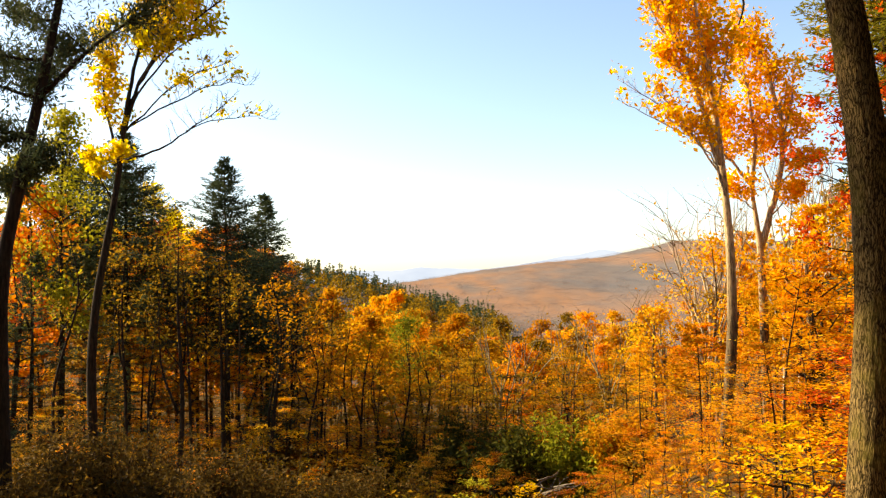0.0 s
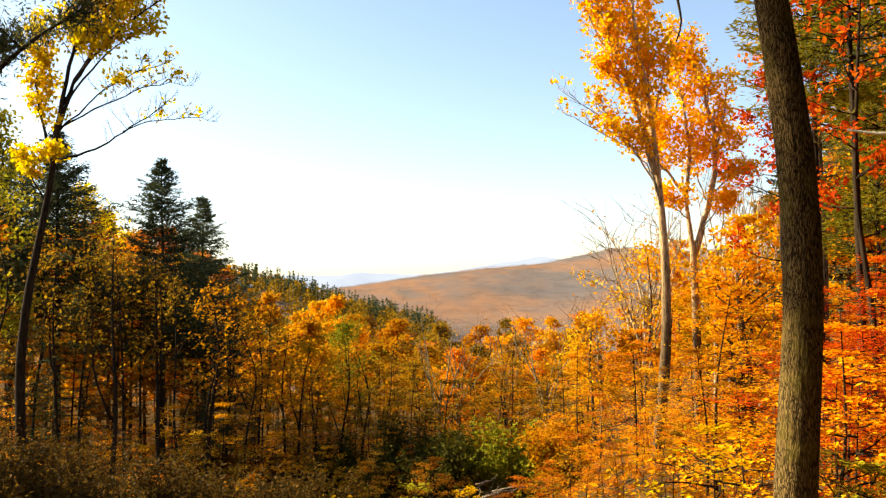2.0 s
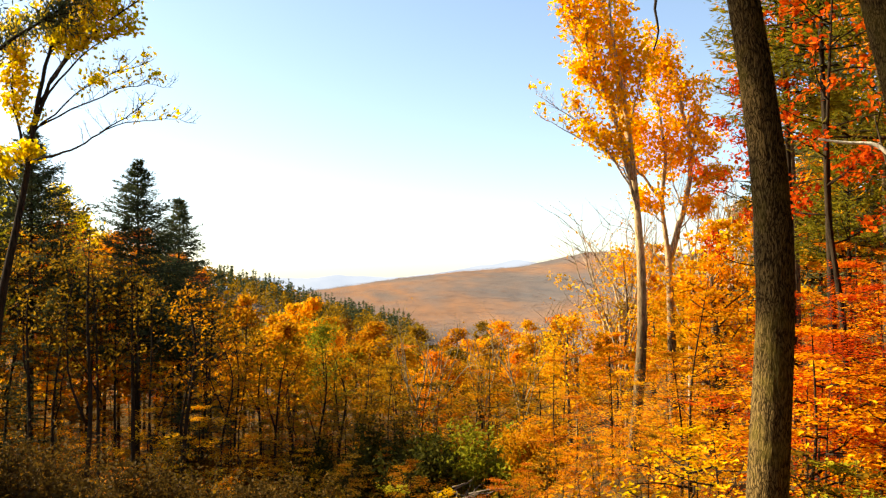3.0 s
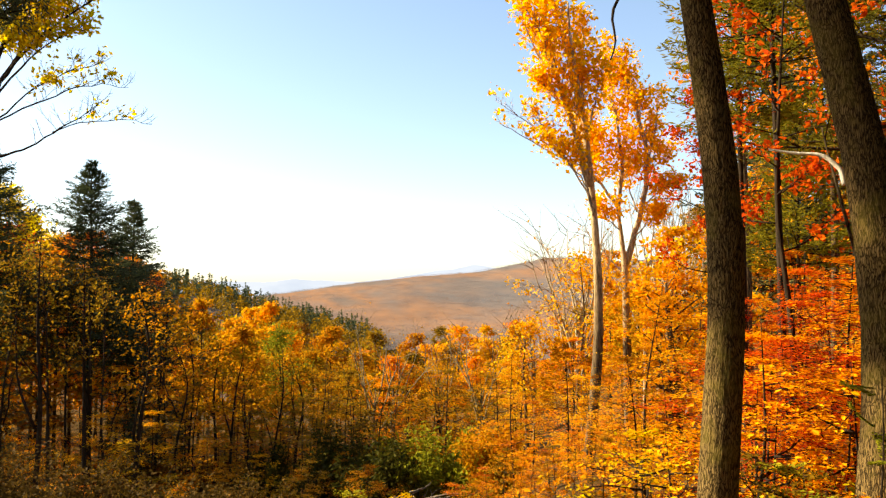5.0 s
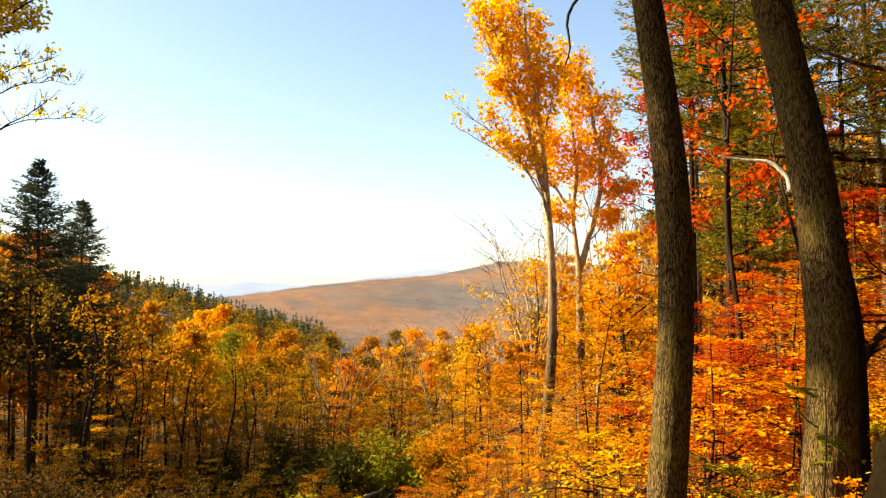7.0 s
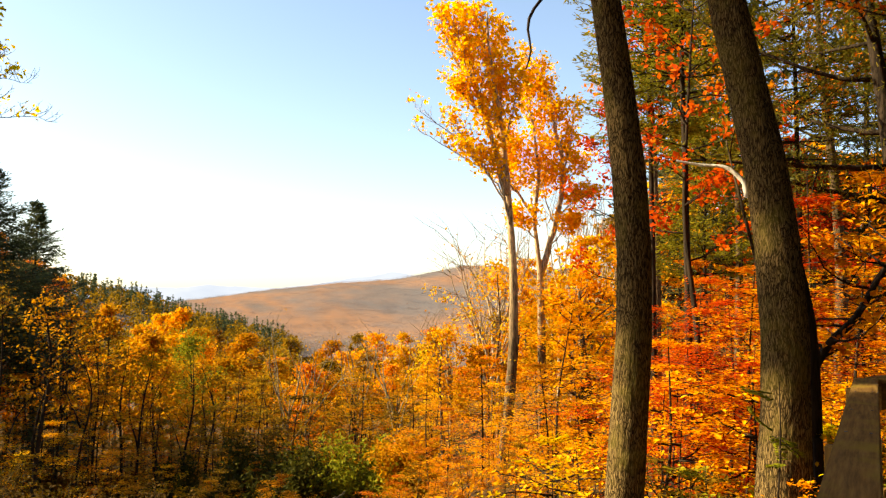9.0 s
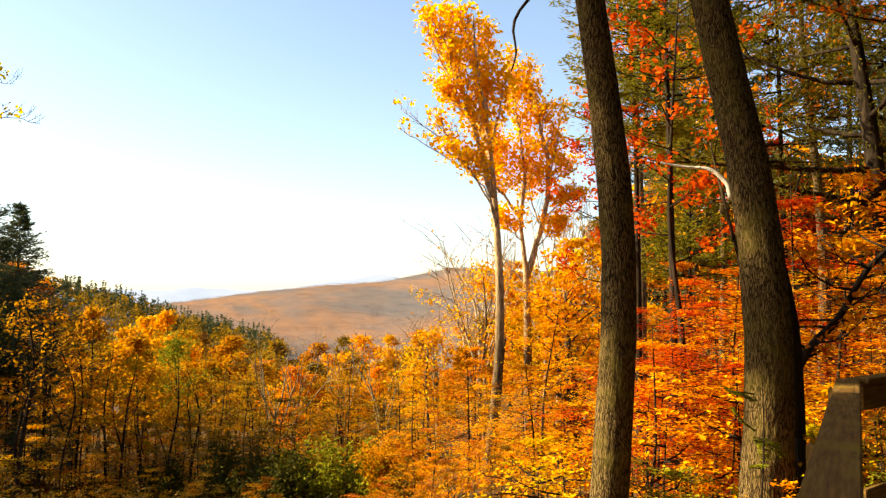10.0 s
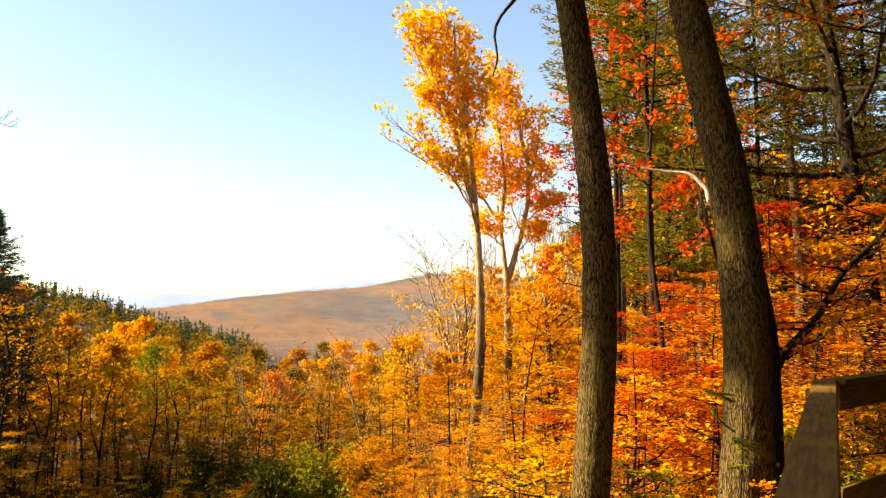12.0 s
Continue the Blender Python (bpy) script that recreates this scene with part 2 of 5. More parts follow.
HAZE = haze_material()


def timber_material():
    m, nt, nodes, links, bsdf = material("weathered_timber")
    vec = coords(nodes, links, (1.0, 16.0, 16.0))
    grain = noise_node(nodes, links, vec, 4.0, 6.0, 0.65)
    r = ramp(nodes, [(0.3, (0.085, 0.041, 0.010)), (0.55, (0.175, 0.093, 0.022)), (0.75, (0.25, 0.145, 0.036))])
    links.new(grain, r.inputs[0])
    stain = noise_node(nodes, links, coords(nodes, links), 3.0, 3.0)
    rs = ramp(nodes, [(0.5, (0, 0, 0)), (0.68, (1, 1, 1))])
    links.new(stain, rs.inputs[0])
    col = mix_color(nodes, links, rs.outputs[0], r.outputs[0], (0.20, 0.13, 0.014))
    links.new(mix_color(nodes, links, 0.8, r.outputs[0], col), bsdf.inputs["Base Color"])
    bsdf.inputs["Roughness"].default_value = 0.85
    bsdf.inputs["Specular IOR Level"].default_value = 0.06
    add_bump(nodes, links, bsdf, grain, 0.35, 0.004)
    return m


TIMBER = timber_material()


def metal_material():
    m, nt, nodes, links, bsdf = material("dark_screw")
    bsdf.inputs["Metallic"].default_value = 1.0
    bsdf.inputs["Base Color"].default_value = (0.12, 0.10, 0.09, 1)
    bsdf.inputs["Roughness"].default_value = 0.55
    return m


SCREW = metal_material()


# ---- mesh helpers ----
def lerp_table(x, table):
    xs, ys = zip(*table)
    return float(np.interp(x, xs, ys))


class Shape:
    """Gathers vertices and faces of one mesh."""

    def __init__(self):
        self.v, self.f, self.n = [], [], 0

    def add(self, verts, faces):
        self.v.append(np.asarray(verts, float))
        self.f.extend((np.asarray(faces) + self.n).tolist())
        self.n += len(verts)

    def tube(self, pts, radii, sides, rough=0.0, rng=None):
        """A tapered limb along pts, closed at both ends."""
        pts = np.asarray(pts, float)
        k = len(pts)
        d = np.gradient(pts, axis=0)
        d /= np.linalg.norm(d, axis=1)[:, None] + 1e-9
        ref = np.array([1.0, 0.0, 0.0]) if abs(d[0][0]) < 0.8 else np.array([0.0, 1.0, 0.0])
        u = np.cross(d, ref)
        u /= np.linalg.norm(u, axis=1)[:, None] + 1e-9
        w = np.cross(d, u)
        a = np.arange(sides) * 2 * math.pi / sides
        rad = np.asarray(radii, float)[:, None] * np.ones((1, sides))
        if rng is not None and rough > 0:
            rad = rad * (1 + rough * rng.standard_normal((k, sides)))
        ring = pts[:, None, :] + rad[:, :, None] * (np.cos(a)[None, :, None] * u[:, None, :] + np.sin(a)[None, :, None] * w[:, None, :])
        i = np.arange(k - 1)[:, None] * sides
        j = np.arange(sides)[None, :]
        jn = (j + 1) % sides
        quads = np.stack([i + j, i + jn, i + sides + jn, i + sides + j], -1).reshape(-1, 4)
        base = self.n
        self.add(ring.reshape(-1, 3), quads)
        self.f.append([base + s for s in range(sides)][::-1])
        self.f.append([base + (k - 1) * sides + s for s in range(sides)])

    def mesh(self, name, mat, smooth=True):
        me = bpy.data.meshes.new(name)
        me.from_pydata(np.concatenate(self.v).tolist() if self.v else [], [], self.f)
        me.polygons.foreach_set("use_smooth", [smooth] * len(me.polygons))
        me.materials.append(mat)
        me.update()
        return me


def part(name, shape, mat, parent, label="", smooth=True, kind=""):
    ob = new(name, shape.mesh(name, mat, smooth))
    ob.parent = parent
    return tagged(ob, label=label, kind=kind)


def leaf_shape(rng, c, size, aspect=0.6, flat=0.7, droop=0.0, pointed=False):
    """Many single leaves at the points c: folded blades, tilted at random."""
    n = len(c)
    nor = rng.standard_normal((n, 3)) * (1 - flat)
    nor[:, 2] += flat
    nor /= np.linalg.norm(nor, axis=1)[:, None] + 1e-9
    t = rng.standard_normal((n, 3))
    t[:, 2] -= droop
    t -= (t * nor).sum(1)[:, None] * nor
    t /= np.linalg.norm(t, axis=1)[:, None] + 1e-9
    b = np.cross(nor, t)
    s = size * rng.uniform(0.6, 1.35, n)[:, None]
    fold = nor * s * rng.uniform(0.05, 0.3, n)[:, None]
    sh = Shape()
    if pointed:
        cols = [c - t * s, c - t * s * 0.35 + b * s * aspect + fold, c + t * s * 0.4 + b * s * aspect * 0.62 + fold, c + t * s,
                c + t * s * 0.4 - b * s * aspect * 0.62 + fold, c - t * s * 0.35 - b * s * aspect + fold]
        v = np.stack(cols, 1).reshape(-1, 3)
        k = np.arange(n)[:, None] * 6
        f = np.concatenate([k + np.array([0, 1, 2, 3]), k + np.array([0, 3, 4, 5])])
    else:
        v = np.stack([c - t * s, c + b * s * aspect + fold, c + t * s, c - b * s * aspect + fold], 1).reshape(-1, 3)
        f = np.arange(n)[:, None] * 4 + np.arange(4)
    sh.v.append(v)
    sh.f = f.tolist()
    sh.n = len(v)
    return sh


def bent(rng, p, d, length, n, up=0.0, wobble=0.12):
    """A limb that bends on its way: n points from p along d."""
    p, d = np.array(p, float), np.array(d, float)
    d /= np.linalg.norm(d) + 1e-9
    out = [p.copy()]
    for _ in range(n - 1):
        d = d + rng.standard_normal(3) * wobble
        d[2] += up
        d /= np.linalg.norm(d) + 1e-9
        p = p + d * length / (n - 1)
        out.append(p.copy())
    return np.array(out)


def smooth_path(pts, n):
    """n points on a soft curve through pts."""
    pts = np.asarray(pts, float)
    t = np.linspace(0, len(pts) - 1, n)
    out = np.stack([np.interp(t, np.arange(len(pts)), pts[:, i]) for i in range(3)], 1)
    for _ in range(max(1, n // (2 * len(pts)))):
        out[1:-1] = (out[:-2] + 2 * out[1:-1] + out[2:]) / 4
    return out


def thing(name, m, label, category, group="", kind=""):
    ob = new(name)
    ob.empty_display_size = 0.3
    ob.matrix_world = m
    return tagged(ob, label, category, group, kind)


def crown_profile(h):
    return max(0.15, math.sin(math.pi * min(1.0, 0.12 + 0.9 * h) ** 0.85))


def broadleaf(rng, trunk, radius, crown_from, spread, limbs, subs, per_twig, leaf_size, rise=0.7, fork=(), bare=0.0, spray=0.2, flat=0.55, sides=7,
              aspect=0.6, pointed=False, up=0.05, below=0.0, side_bias=None, profile=crown_profile, twig_len=0.42, split=False, twigs_drawn=True, bare_fork=(), clear=None):
    """The meshes of a broad-leaved tree: trunk, limbs and leaves. trunk: points from the foot up."""
    wood, arms, pieces = Shape(), Shape(), []
    path = smooth_path(trunk, max(8, len(trunk) * 4))
    k = len(path)
    s = np.linspace(0, 1, k)
    rad = radius * (1 - 0.86 * s ** 1.15)
    rad[0] *= 1.35
    wood.tube(path, rad, sides + 2, 0.03, rng)
    twigs = []

    def twig_leaves(pts, count):
        if rng.random() < bare:
            return
        t = rng.uniform(0.25, 1.08, count)
        q = np.stack([np.interp(t, np.linspace(0, 1, len(pts)), pts[:, i]) for i in range(3)], 1)
        twigs.append(q + rng.standard_normal((count, 3)) * spray * np.array([1, 1, 1.0 - 0.9 * flat]))

    def limb(p, d, length, r0, leafy=True):
        pts = bent(rng, p, d, length, 7, up, 0.13)
        to = Shape() if split else arms
        pieces.append(to)
        to.tube(pts, np.linspace(r0, r0 * 0.18, 7), 5)
        for _ in range(subs):
            f = rng.uniform(0.25, 1.0)
            i = min(5, int(f * 6))
            base = pts[i] + (pts[i + 1] - pts[i]) * (f * 6 - i if f < 1 else 0.9)
            dd = (pts[i + 1] - pts[i]) / (np.linalg.norm(pts[i + 1] - pts[i]) + 1e-9) + rng.standard_normal(3) * 0.75 * np.array([1, 1, 0.55])
            sub = bent(rng, base, dd, length * rng.uniform(0.22, twig_len), 4, up * 0.6, 0.2)
            if twigs_drawn:
                to.tube(sub, np.linspace(r0 * 0.3, 0.004, 4), 3)
            if leafy:
                twig_leaves(sub, per_twig)

    for n in range(limbs):
        h = crown_from + (1 - crown_from) * (n + rng.uniform(0, 0.8)) / limbs
        i = min(k - 2, int(h * (k - 1)))
        a = n * 2.4 + rng.uniform(-0.5, 0.5)
        if side_bias is not None and rng.random() < 0.6:
            a = side_bias + rng.uniform(-1.0, 1.0)
        if clear is not None and abs((a - clear + math.pi) % (2 * math.pi) - math.pi) < 0.9:
            a += math.pi * rng.choice([-0.55, 0.55])
        hh = (h - crown_from) / (1 - crown_from + 1e-9)
        length = spread * profile(hh) * rng.uniform(0.7, 1.2)
        d = (math.cos(a), math.sin(a), rise * (0.35 + hh) * rng.uniform(0.6, 1.3))
        limb(path[i], d, length, max(0.012, rad[i] * 0.42))
    for p, d, length, r0 in fork:
        limb(p, d, length, r0)
    for p, d, length, r0 in bare_fork:
        limb(p, d, length, r0, False)
    c = np.concatenate(twigs) if twigs else np.zeros((1, 3))
    return wood, pieces if split else arms, leaf_shape(rng, c, leaf_size, aspect, flat, 0.2, pointed)


def wood_cloud(arms):
    return np.concatenate([v for a in arms for v in a.v])


def tree(name, m, label, meshes, bark, leaf, group="", category="tree", limb_bark=None, leaf_label=""):
    wood, arms, leaves = meshes
    ob = thing(name, m, label, category, group)
    part("trunk", wood, bark, ob)
    if isinstance(arms, list):
        for limb in arms:
            part("limb", limb, limb_bark or bark, ob)
    elif arms.n:
        part("branchwork", arms, limb_bark or bark, ob, kind="stuff")
    part("crown", leaves, leaf, ob, leaf_label, smooth=False)
    return ob


def limbed(rng, trunk, radius, limbs, leaf_size, per_tuft, tuft, lift=0.55, pointed=False, aspect=0.62, flat=0.45, sides=10):
    """A tree whose main limbs are given: (points, thickness, twigs, reach, leafy share, where the twigs begin).
    Every twig carries a few sprigs, and each leafy sprig ends in a tuft of leaves."""
    wood, pieces, tufts = Shape(), [], []
    path = smooth_path(trunk, max(10, len(trunk) * 4))
    wood.tube(path, radius * (1 - 0.85 * np.linspace(0, 1, len(path)) ** 1.1), sides, 0.03, rng)
    for pts, r0, count, reach, leafy, begin in limbs:
        limb = Shape()
        q = smooth_path(pts, max(9, len(pts) * 3))
        q[1:-1] += rng.standard_normal((len(q) - 2, 3)) * 0.02
        n = len(q)
        limb.tube(q, np.linspace(r0, max(0.006, r0 * 0.2), n), 6)
        for k in range(count):
            f = begin + (1.0 - begin) * (k + rng.random()) / count
            i = min(n - 2, int(f * (n - 1)))
            p = q[i] + (q[i + 1] - q[i]) * (f * (n - 1) - i)
            along = (q[i + 1] - q[i]) / (np.linalg.norm(q[i + 1] - q[i]) + 1e-9)
            a = rng.uniform(0, 2 * math.pi)
            d = along * 0.55 + np.array([math.cos(a), math.sin(a), lift]) * 0.85
            ln = reach * (1.15 - 0.55 * f) * rng.uniform(0.6, 1.2)
            tw = bent(rng, p, d, ln, 6, 0.06, 0.12)
            limb.tube(tw, np.linspace(max(0.008, r0 * 0.22), 0.004, 6), 4)
            for g in range(5):
                u = 0.3 + 0.14 * g + rng.uniform(0, 0.1)
                j = min(4, int(u * 5))
                b = tw[j] + (tw[j + 1] - tw[j]) * (u * 5 - j)
                dd = (tw[j + 1] - tw[j]) / (np.linalg.norm(tw[j + 1] - tw[j]) + 1e-9) + rng.standard_normal(3) * np.array([0.7, 0.7, 0.4])
                sp = bent(rng, b, dd, ln * rng.uniform(0.2, 0.42), 4, 0.05, 0.15)
                limb.tube(sp, np.linspace(0.006, 0.003, 4), 3)
                if rng.random() < leafy:
                    t = rng.uniform(0.35, 1.1, per_tuft)
                    c = np.stack([np.interp(t, np.linspace(0, 1, 4), sp[:, m]) for m in range(3)], 1)
                    tufts.append(c + rng.standard_normal((per_tuft, 3)) * tuft * np.array([1, 1, 0.7]))
        pieces.append(limb)
    c = np.concatenate(tufts) if tufts else np.zeros((1, 3))
    return wood, pieces, leaf_shape(rng, c, leaf_size, aspect, flat, 0.2, pointed)


def conifer(rng, height, radius, spread, first=0.12, step=0.42, size=0.15, ragged=0.3, droop=0.2, dense=5.0, power=0.8, widest=4.3, lift=0.9):
    """A spruce, hemlock or pine: tiers of flat boughs, each a fan of side sprigs set with needle sprays."""
    wood, arms = Shape(), Shape()
    path = bent(rng, (0, 0, 0), (0, 0, 1), height, 14, 0.03, 0.012)
    wood.tube(path, radius * (1 - 0.93 * np.linspace(0, 1, 14)), 7)
    cs, ds = [], []
    z = height * first
    while z < height * 0.99:
        f = z / height
        reach = min(widest, spread * (1 - f) ** power) * rng.uniform(1 - ragged, 1 + ragged * 0.4) + 0.10
        i = min(12, int(f * 13))
        p = path[i] + (path[i + 1] - path[i]) * (f * 13 - i)
        for b in range(int(rng.integers(5, 10))):
            a = rng.uniform(0, 2 * math.pi)
            ln = reach * rng.uniform(0.55, 1.15)
            br = bent(rng, p, (math.cos(a), math.sin(a), lift * f ** 3 - droop), ln, 6, 0.05, 0.07)
            arms.tube(br, np.linspace(0.012 + 0.02 * (1 - f), 0.003, 6), 3)
            m = int(3 + ln * dense)
            u = np.linspace(0.18, 1.0, m)
            q = np.stack([np.interp(u, np.linspace(0, 1, 6), br[:, j]) for j in range(3)], 1)
            along = (br[-1] - br[0]) / (np.linalg.norm(br[-1] - br[0]) + 1e-9)
            side = np.array([-math.sin(a), math.cos(a), 0.0])
            for sgn in (-1, 1):
                d = along * 0.75 + side * sgn * 0.75 + rng.standard_normal((m, 3)) * 0.2 - np.array([0, 0, 0.12])
                ls = ((1.05 - u) * ln * 0.42 + size * 0.8)[:, None]
                for k in (0.25, 0.65, 1.0):
                    keep = ls[:, 0] * k > size * 0.3
                    cs.append((q + d * ls * k + rng.standard_normal((m, 3)) * 0.03)[keep])
                    ds.append((d + rng.standard_normal((m, 3)) * 0.35)[keep])
        z += step * rng.uniform(0.7, 1.2) * (0.55 + 0.6 * (1 - f))
    tip = path[-1] - np.array([0, 0, 0.5]) + rng.standard_normal((14, 3)) * np.array([0.05, 0.05, 0.25])
    cs.append(tip)
    ds.append(np.array([0, 0, 1.0]) + rng.standard_normal((14, 3)) * 0.3)
    return wood, arms, spray_shape(rng, np.concatenate(cs), np.concatenate(ds), size, 0.24)


def spray_shape(rng, c, d, size, aspect):
    """Needle sprays: long narrow blades along d."""
    n = len(c)
    d = d / (np.linalg.norm(d, axis=1)[:, None] + 1e-9)
    b = np.cross(d, rng.standard_normal((n, 3)) * 0.6 + np.array([0, 0, 1]))
    b /= np.linalg.norm(b, axis=1)[:, None] + 1e-9
    nor = np.cross(b, d)
    s = size * rng.uniform(0.6, 1.3, n)[:, None]
    sh = Shape()
    sh.v.append(np.stack([c - d * s, c + b * s * aspect - nor * s * 0.1, c + d * s, c - b * s * aspect - nor * s * 0.1], 1).reshape(-1, 3))
    sh.f = (np.arange(n)[:, None] * 4 + np.arange(4)).tolist()
    sh.n = n * 4
    return sh


def another(ob, m):
    """A copy of ob at m, sized by m alone."""
    return copy_thing(ob, m @ Matrix.Diagonal((1 / ob.scale[0], 1 / ob.scale[1], 1 / ob.scale[2], 1)))


def turned(x, y, z, spin=0.0, scale=1.0, tall=1.0, lean=(0, 0)):
    return pose(x, y, z, lean[0], lean[1], spin) @ Matrix.Diagonal((scale, scale, scale * tall, 1))


# ---- the ground, from the deck to the far hills ----
EYE_Z = 1.62
FALL = [(-180, 0.0), (-90, 0.03), (-40, 0.10), (-22, 0.15), (-8, 0.20), (8, 0.20), (18, 0.12), (30, 0.06), (45, 0.03), (90, 0.0), (180, 0.0)]
SPUR = [(-40, 4.5), (-20, 3.0), (-12, 1.0), (-9, 0.1), (-5.5, -0.7), (-3.2, -1.5), (1.4, -2.7), (5, -3.6)]
RIDGE = [(-40, -1.0), (-6, -0.6), (-3.6, 0.0), (-1, 0.35), (2.2, 0.8), (5, 1.1), (7, 1.3), (11, 1.55), (14, 2.05), (16.3, 2.5), (17.6, 2.55), (20, 2.3), (30, 2.6), (50, 2.0), (90, 1.0)]


def ground_z(x, y):
    r = math.hypot(x, y)
    az = math.degrees(math.atan2(x, y))
    k = lerp_table(az, FALL)
    run = r if r < 40 else 40 + (r - 40) * 0.58
    if run > 110:
        run = 110 + 80 * (1 - math.exp(-(run - 110) / 80))
    z = -0.4 - k * run
    if r < 90:
        z += 0.35 * (noise.noise((x * 0.13, y * 0.13, 3.1))) * min(1, r / 12) + 0.12 * noise.noise((x * 0.6, y * 0.6, 7.7)) * min(1, r / 12)
    if r > 120 and az < 12 and az > -90:
        top = EYE_Z + 540 * math.tan(radians(lerp_table(az, SPUR)))
        z += (top - z) * math.exp(-((r - 540) / 190) ** 2) * min(1, (r - 120) / 120)
    if r > 650:
        az_w = az + 1.2 * noise.noise((r * 0.004, az * 0.12, 0.5))
        top = EYE_Z + 2100 * math.tan(radians(lerp_table(az_w, RIDGE)))
        f = min(1.0, (r - 650) / 1450)
        f = f * f * (3 - 2 * f)
        z += (top - z) * f
        z += 2.2 * noise.noise((x * 0.03, y * 0.03, 4.4)) * f
        z += 9 * noise.noise((x * 0.006, y * 0.006, 1.3)) * (1 - f) * min(1, (r - 650) / 300)
        if r > 2100:
            z -= (r - 2100) * 0.09
    return z


def build_ground():
    azs = list(np.arange(-180, -36, 6.0)) + list(np.arange(-36, 54, 0.4)) + list(np.arange(54, 180, 6.0))
    rs = [0.8 * (3000 / 0.8) ** (i / 129) for i in range(130)]
    sh = Shape()
    v = [(0, 0, ground_z(0, 0))]
    for r in rs:
        for a in azs:
            x, y = r * math.sin(radians(a)), r * math.cos(radians(a))
            v.append((x, y, ground_z(x, y)))
    m = len(azs)
    i = np.arange(len(rs) - 1)[:, None] * m + 1
    j = np.arange(m)[None, :]
    jn = (j + 1) % m
    sh.v.append(np.array(v))
    sh.f = np.stack([i + j, i + jn, i + m + jn, i + m + j], -1).reshape(-1, 4).tolist() + [[0, 1 + (a + 1) % m, 1 + a] for a in range(m)][::-1]
    sh.n = len(v)
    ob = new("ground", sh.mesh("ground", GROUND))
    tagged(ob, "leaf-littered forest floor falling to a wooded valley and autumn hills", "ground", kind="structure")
    return ob


build_ground()


def distant_mountains():
    """Pale ridges along the horizon, behind the wooded hill."""
    sh = Shape()
    tops = [(-40, 0.9), (-12, 0.7), (-6, 0.85), (-3.5, 0.8), (-1.5, 1.05), (0.5, 0.95), (3, 0.9), (6, 1.3), (8.2, 1.72), (9.2, 1.78), (10.6, 2.12), (11.4, 2.05), (12.6, 1.8), (16, 1.7), (50, 1.6)]
    v, f = [], []
    azs = np.arange(-40, 50.1, 0.25)
    for a in azs:
        e = lerp_table(a, tops) + 0.05 * noise.noise((a * 0.9, 0, 0)) + 0.03 * noise.noise((a * 3, 5, 0))
        for r, h in ((4300, -200.0), (4500, 0.55 * 4500 * math.tan(radians(e))), (4600, EYE_Z + 4600 * math.tan(radians(e))), (4800, -200.0)):
            v.append((r * math.sin(radians(a)), r * math.cos(radians(a)), h))
    for i in range(len(azs) - 1):
        for j in range(3):
            f.append([i * 4 + j, i * 4 + 4 + j, i * 4 + 5 + j, i * 4 + 1 + j])
    sh.add(v, f)
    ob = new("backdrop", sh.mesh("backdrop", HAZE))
    tagged(ob, "glowing pale blue backdrop of mountains in horizon haze", "mountains", kind="structure")


distant_mountains()


def foot(x, y, sink=0.08):
    return ground_z(x, y) - sink


def polar(az, r):
    return r * math.sin(radians(az)), r * math.cos(radians(az))


# ---- the two big trunks beside the deck ----
def big_trunk(name, pts, radii, label, seed):
    """A bare trunk with furrowed bark: ridges are part of the mesh."""
    rng = np.random.default_rng(seed)
    n, sides = 280, 112
    path = smooth_path(pts, n)
    rad = np.interp(np.linspace(0, 1, n), np.linspace(0, 1, len(radii)), radii)
    v = np.zeros((n, sides, 3))
    base = path[0].copy()
    for i in range(n):
        for j in range(sides):
            a = j * 2 * math.pi / sides
            ca, sa_ = math.cos(a), math.sin(a)
            z = path[i][2]
            bend = 0.5 * noise.noise((ca * 2, sa_ * 2, z * 4))
            ridge = abs(noise.noise((ca * 4.6 + seed + bend, sa_ * 4.6 + bend, z * 2.0)))
            r2 = abs(noise.noise((ca * 9 + 4, sa_ * 9, z * 7.0)))
            swell = 0.05 * noise.noise((ca + seed, sa_, z * 0.8))
            r = rad[i] * (1 + swell) - 0.006 * math.exp(-ridge * 9) - 0.002 * math.exp(-r2 * 7)
            v[i, j] = (path[i][0] - base[0] + r * ca, path[i][1] - base[1] + r * sa_, path[i][2] - base[2])
    sh = Shape()
    i = np.arange(n - 1)[:, None] * sides
    j = np.arange(sides)[None, :]
    jn = (j + 1) % sides
    sh.add(v.reshape(-1, 3), np.stack([i + j, i + jn, i + sides + jn, i + sides + j], -1).reshape(-1, 4))
    sh.f.append([(n - 1) * sides + s for s in range(sides)])
    ob = thing(name, pose(*base), label, "tree", "big trunks beside the deck")
    part("trunk", sh, BIG_BARK, ob)
    # limbs and crown, high above the deck
    tip = path - base
    _, arms, leaves = broadleaf(rng, tip[-70:], 0.10, 0.0, 4.6, 24, 10, 40, 0.10, 0.5, split=True)
    for limb in arms:
        part("limb", limb, BARK, ob)
    part("crown", leaves, GOLD, ob, smooth=False)
    return ob


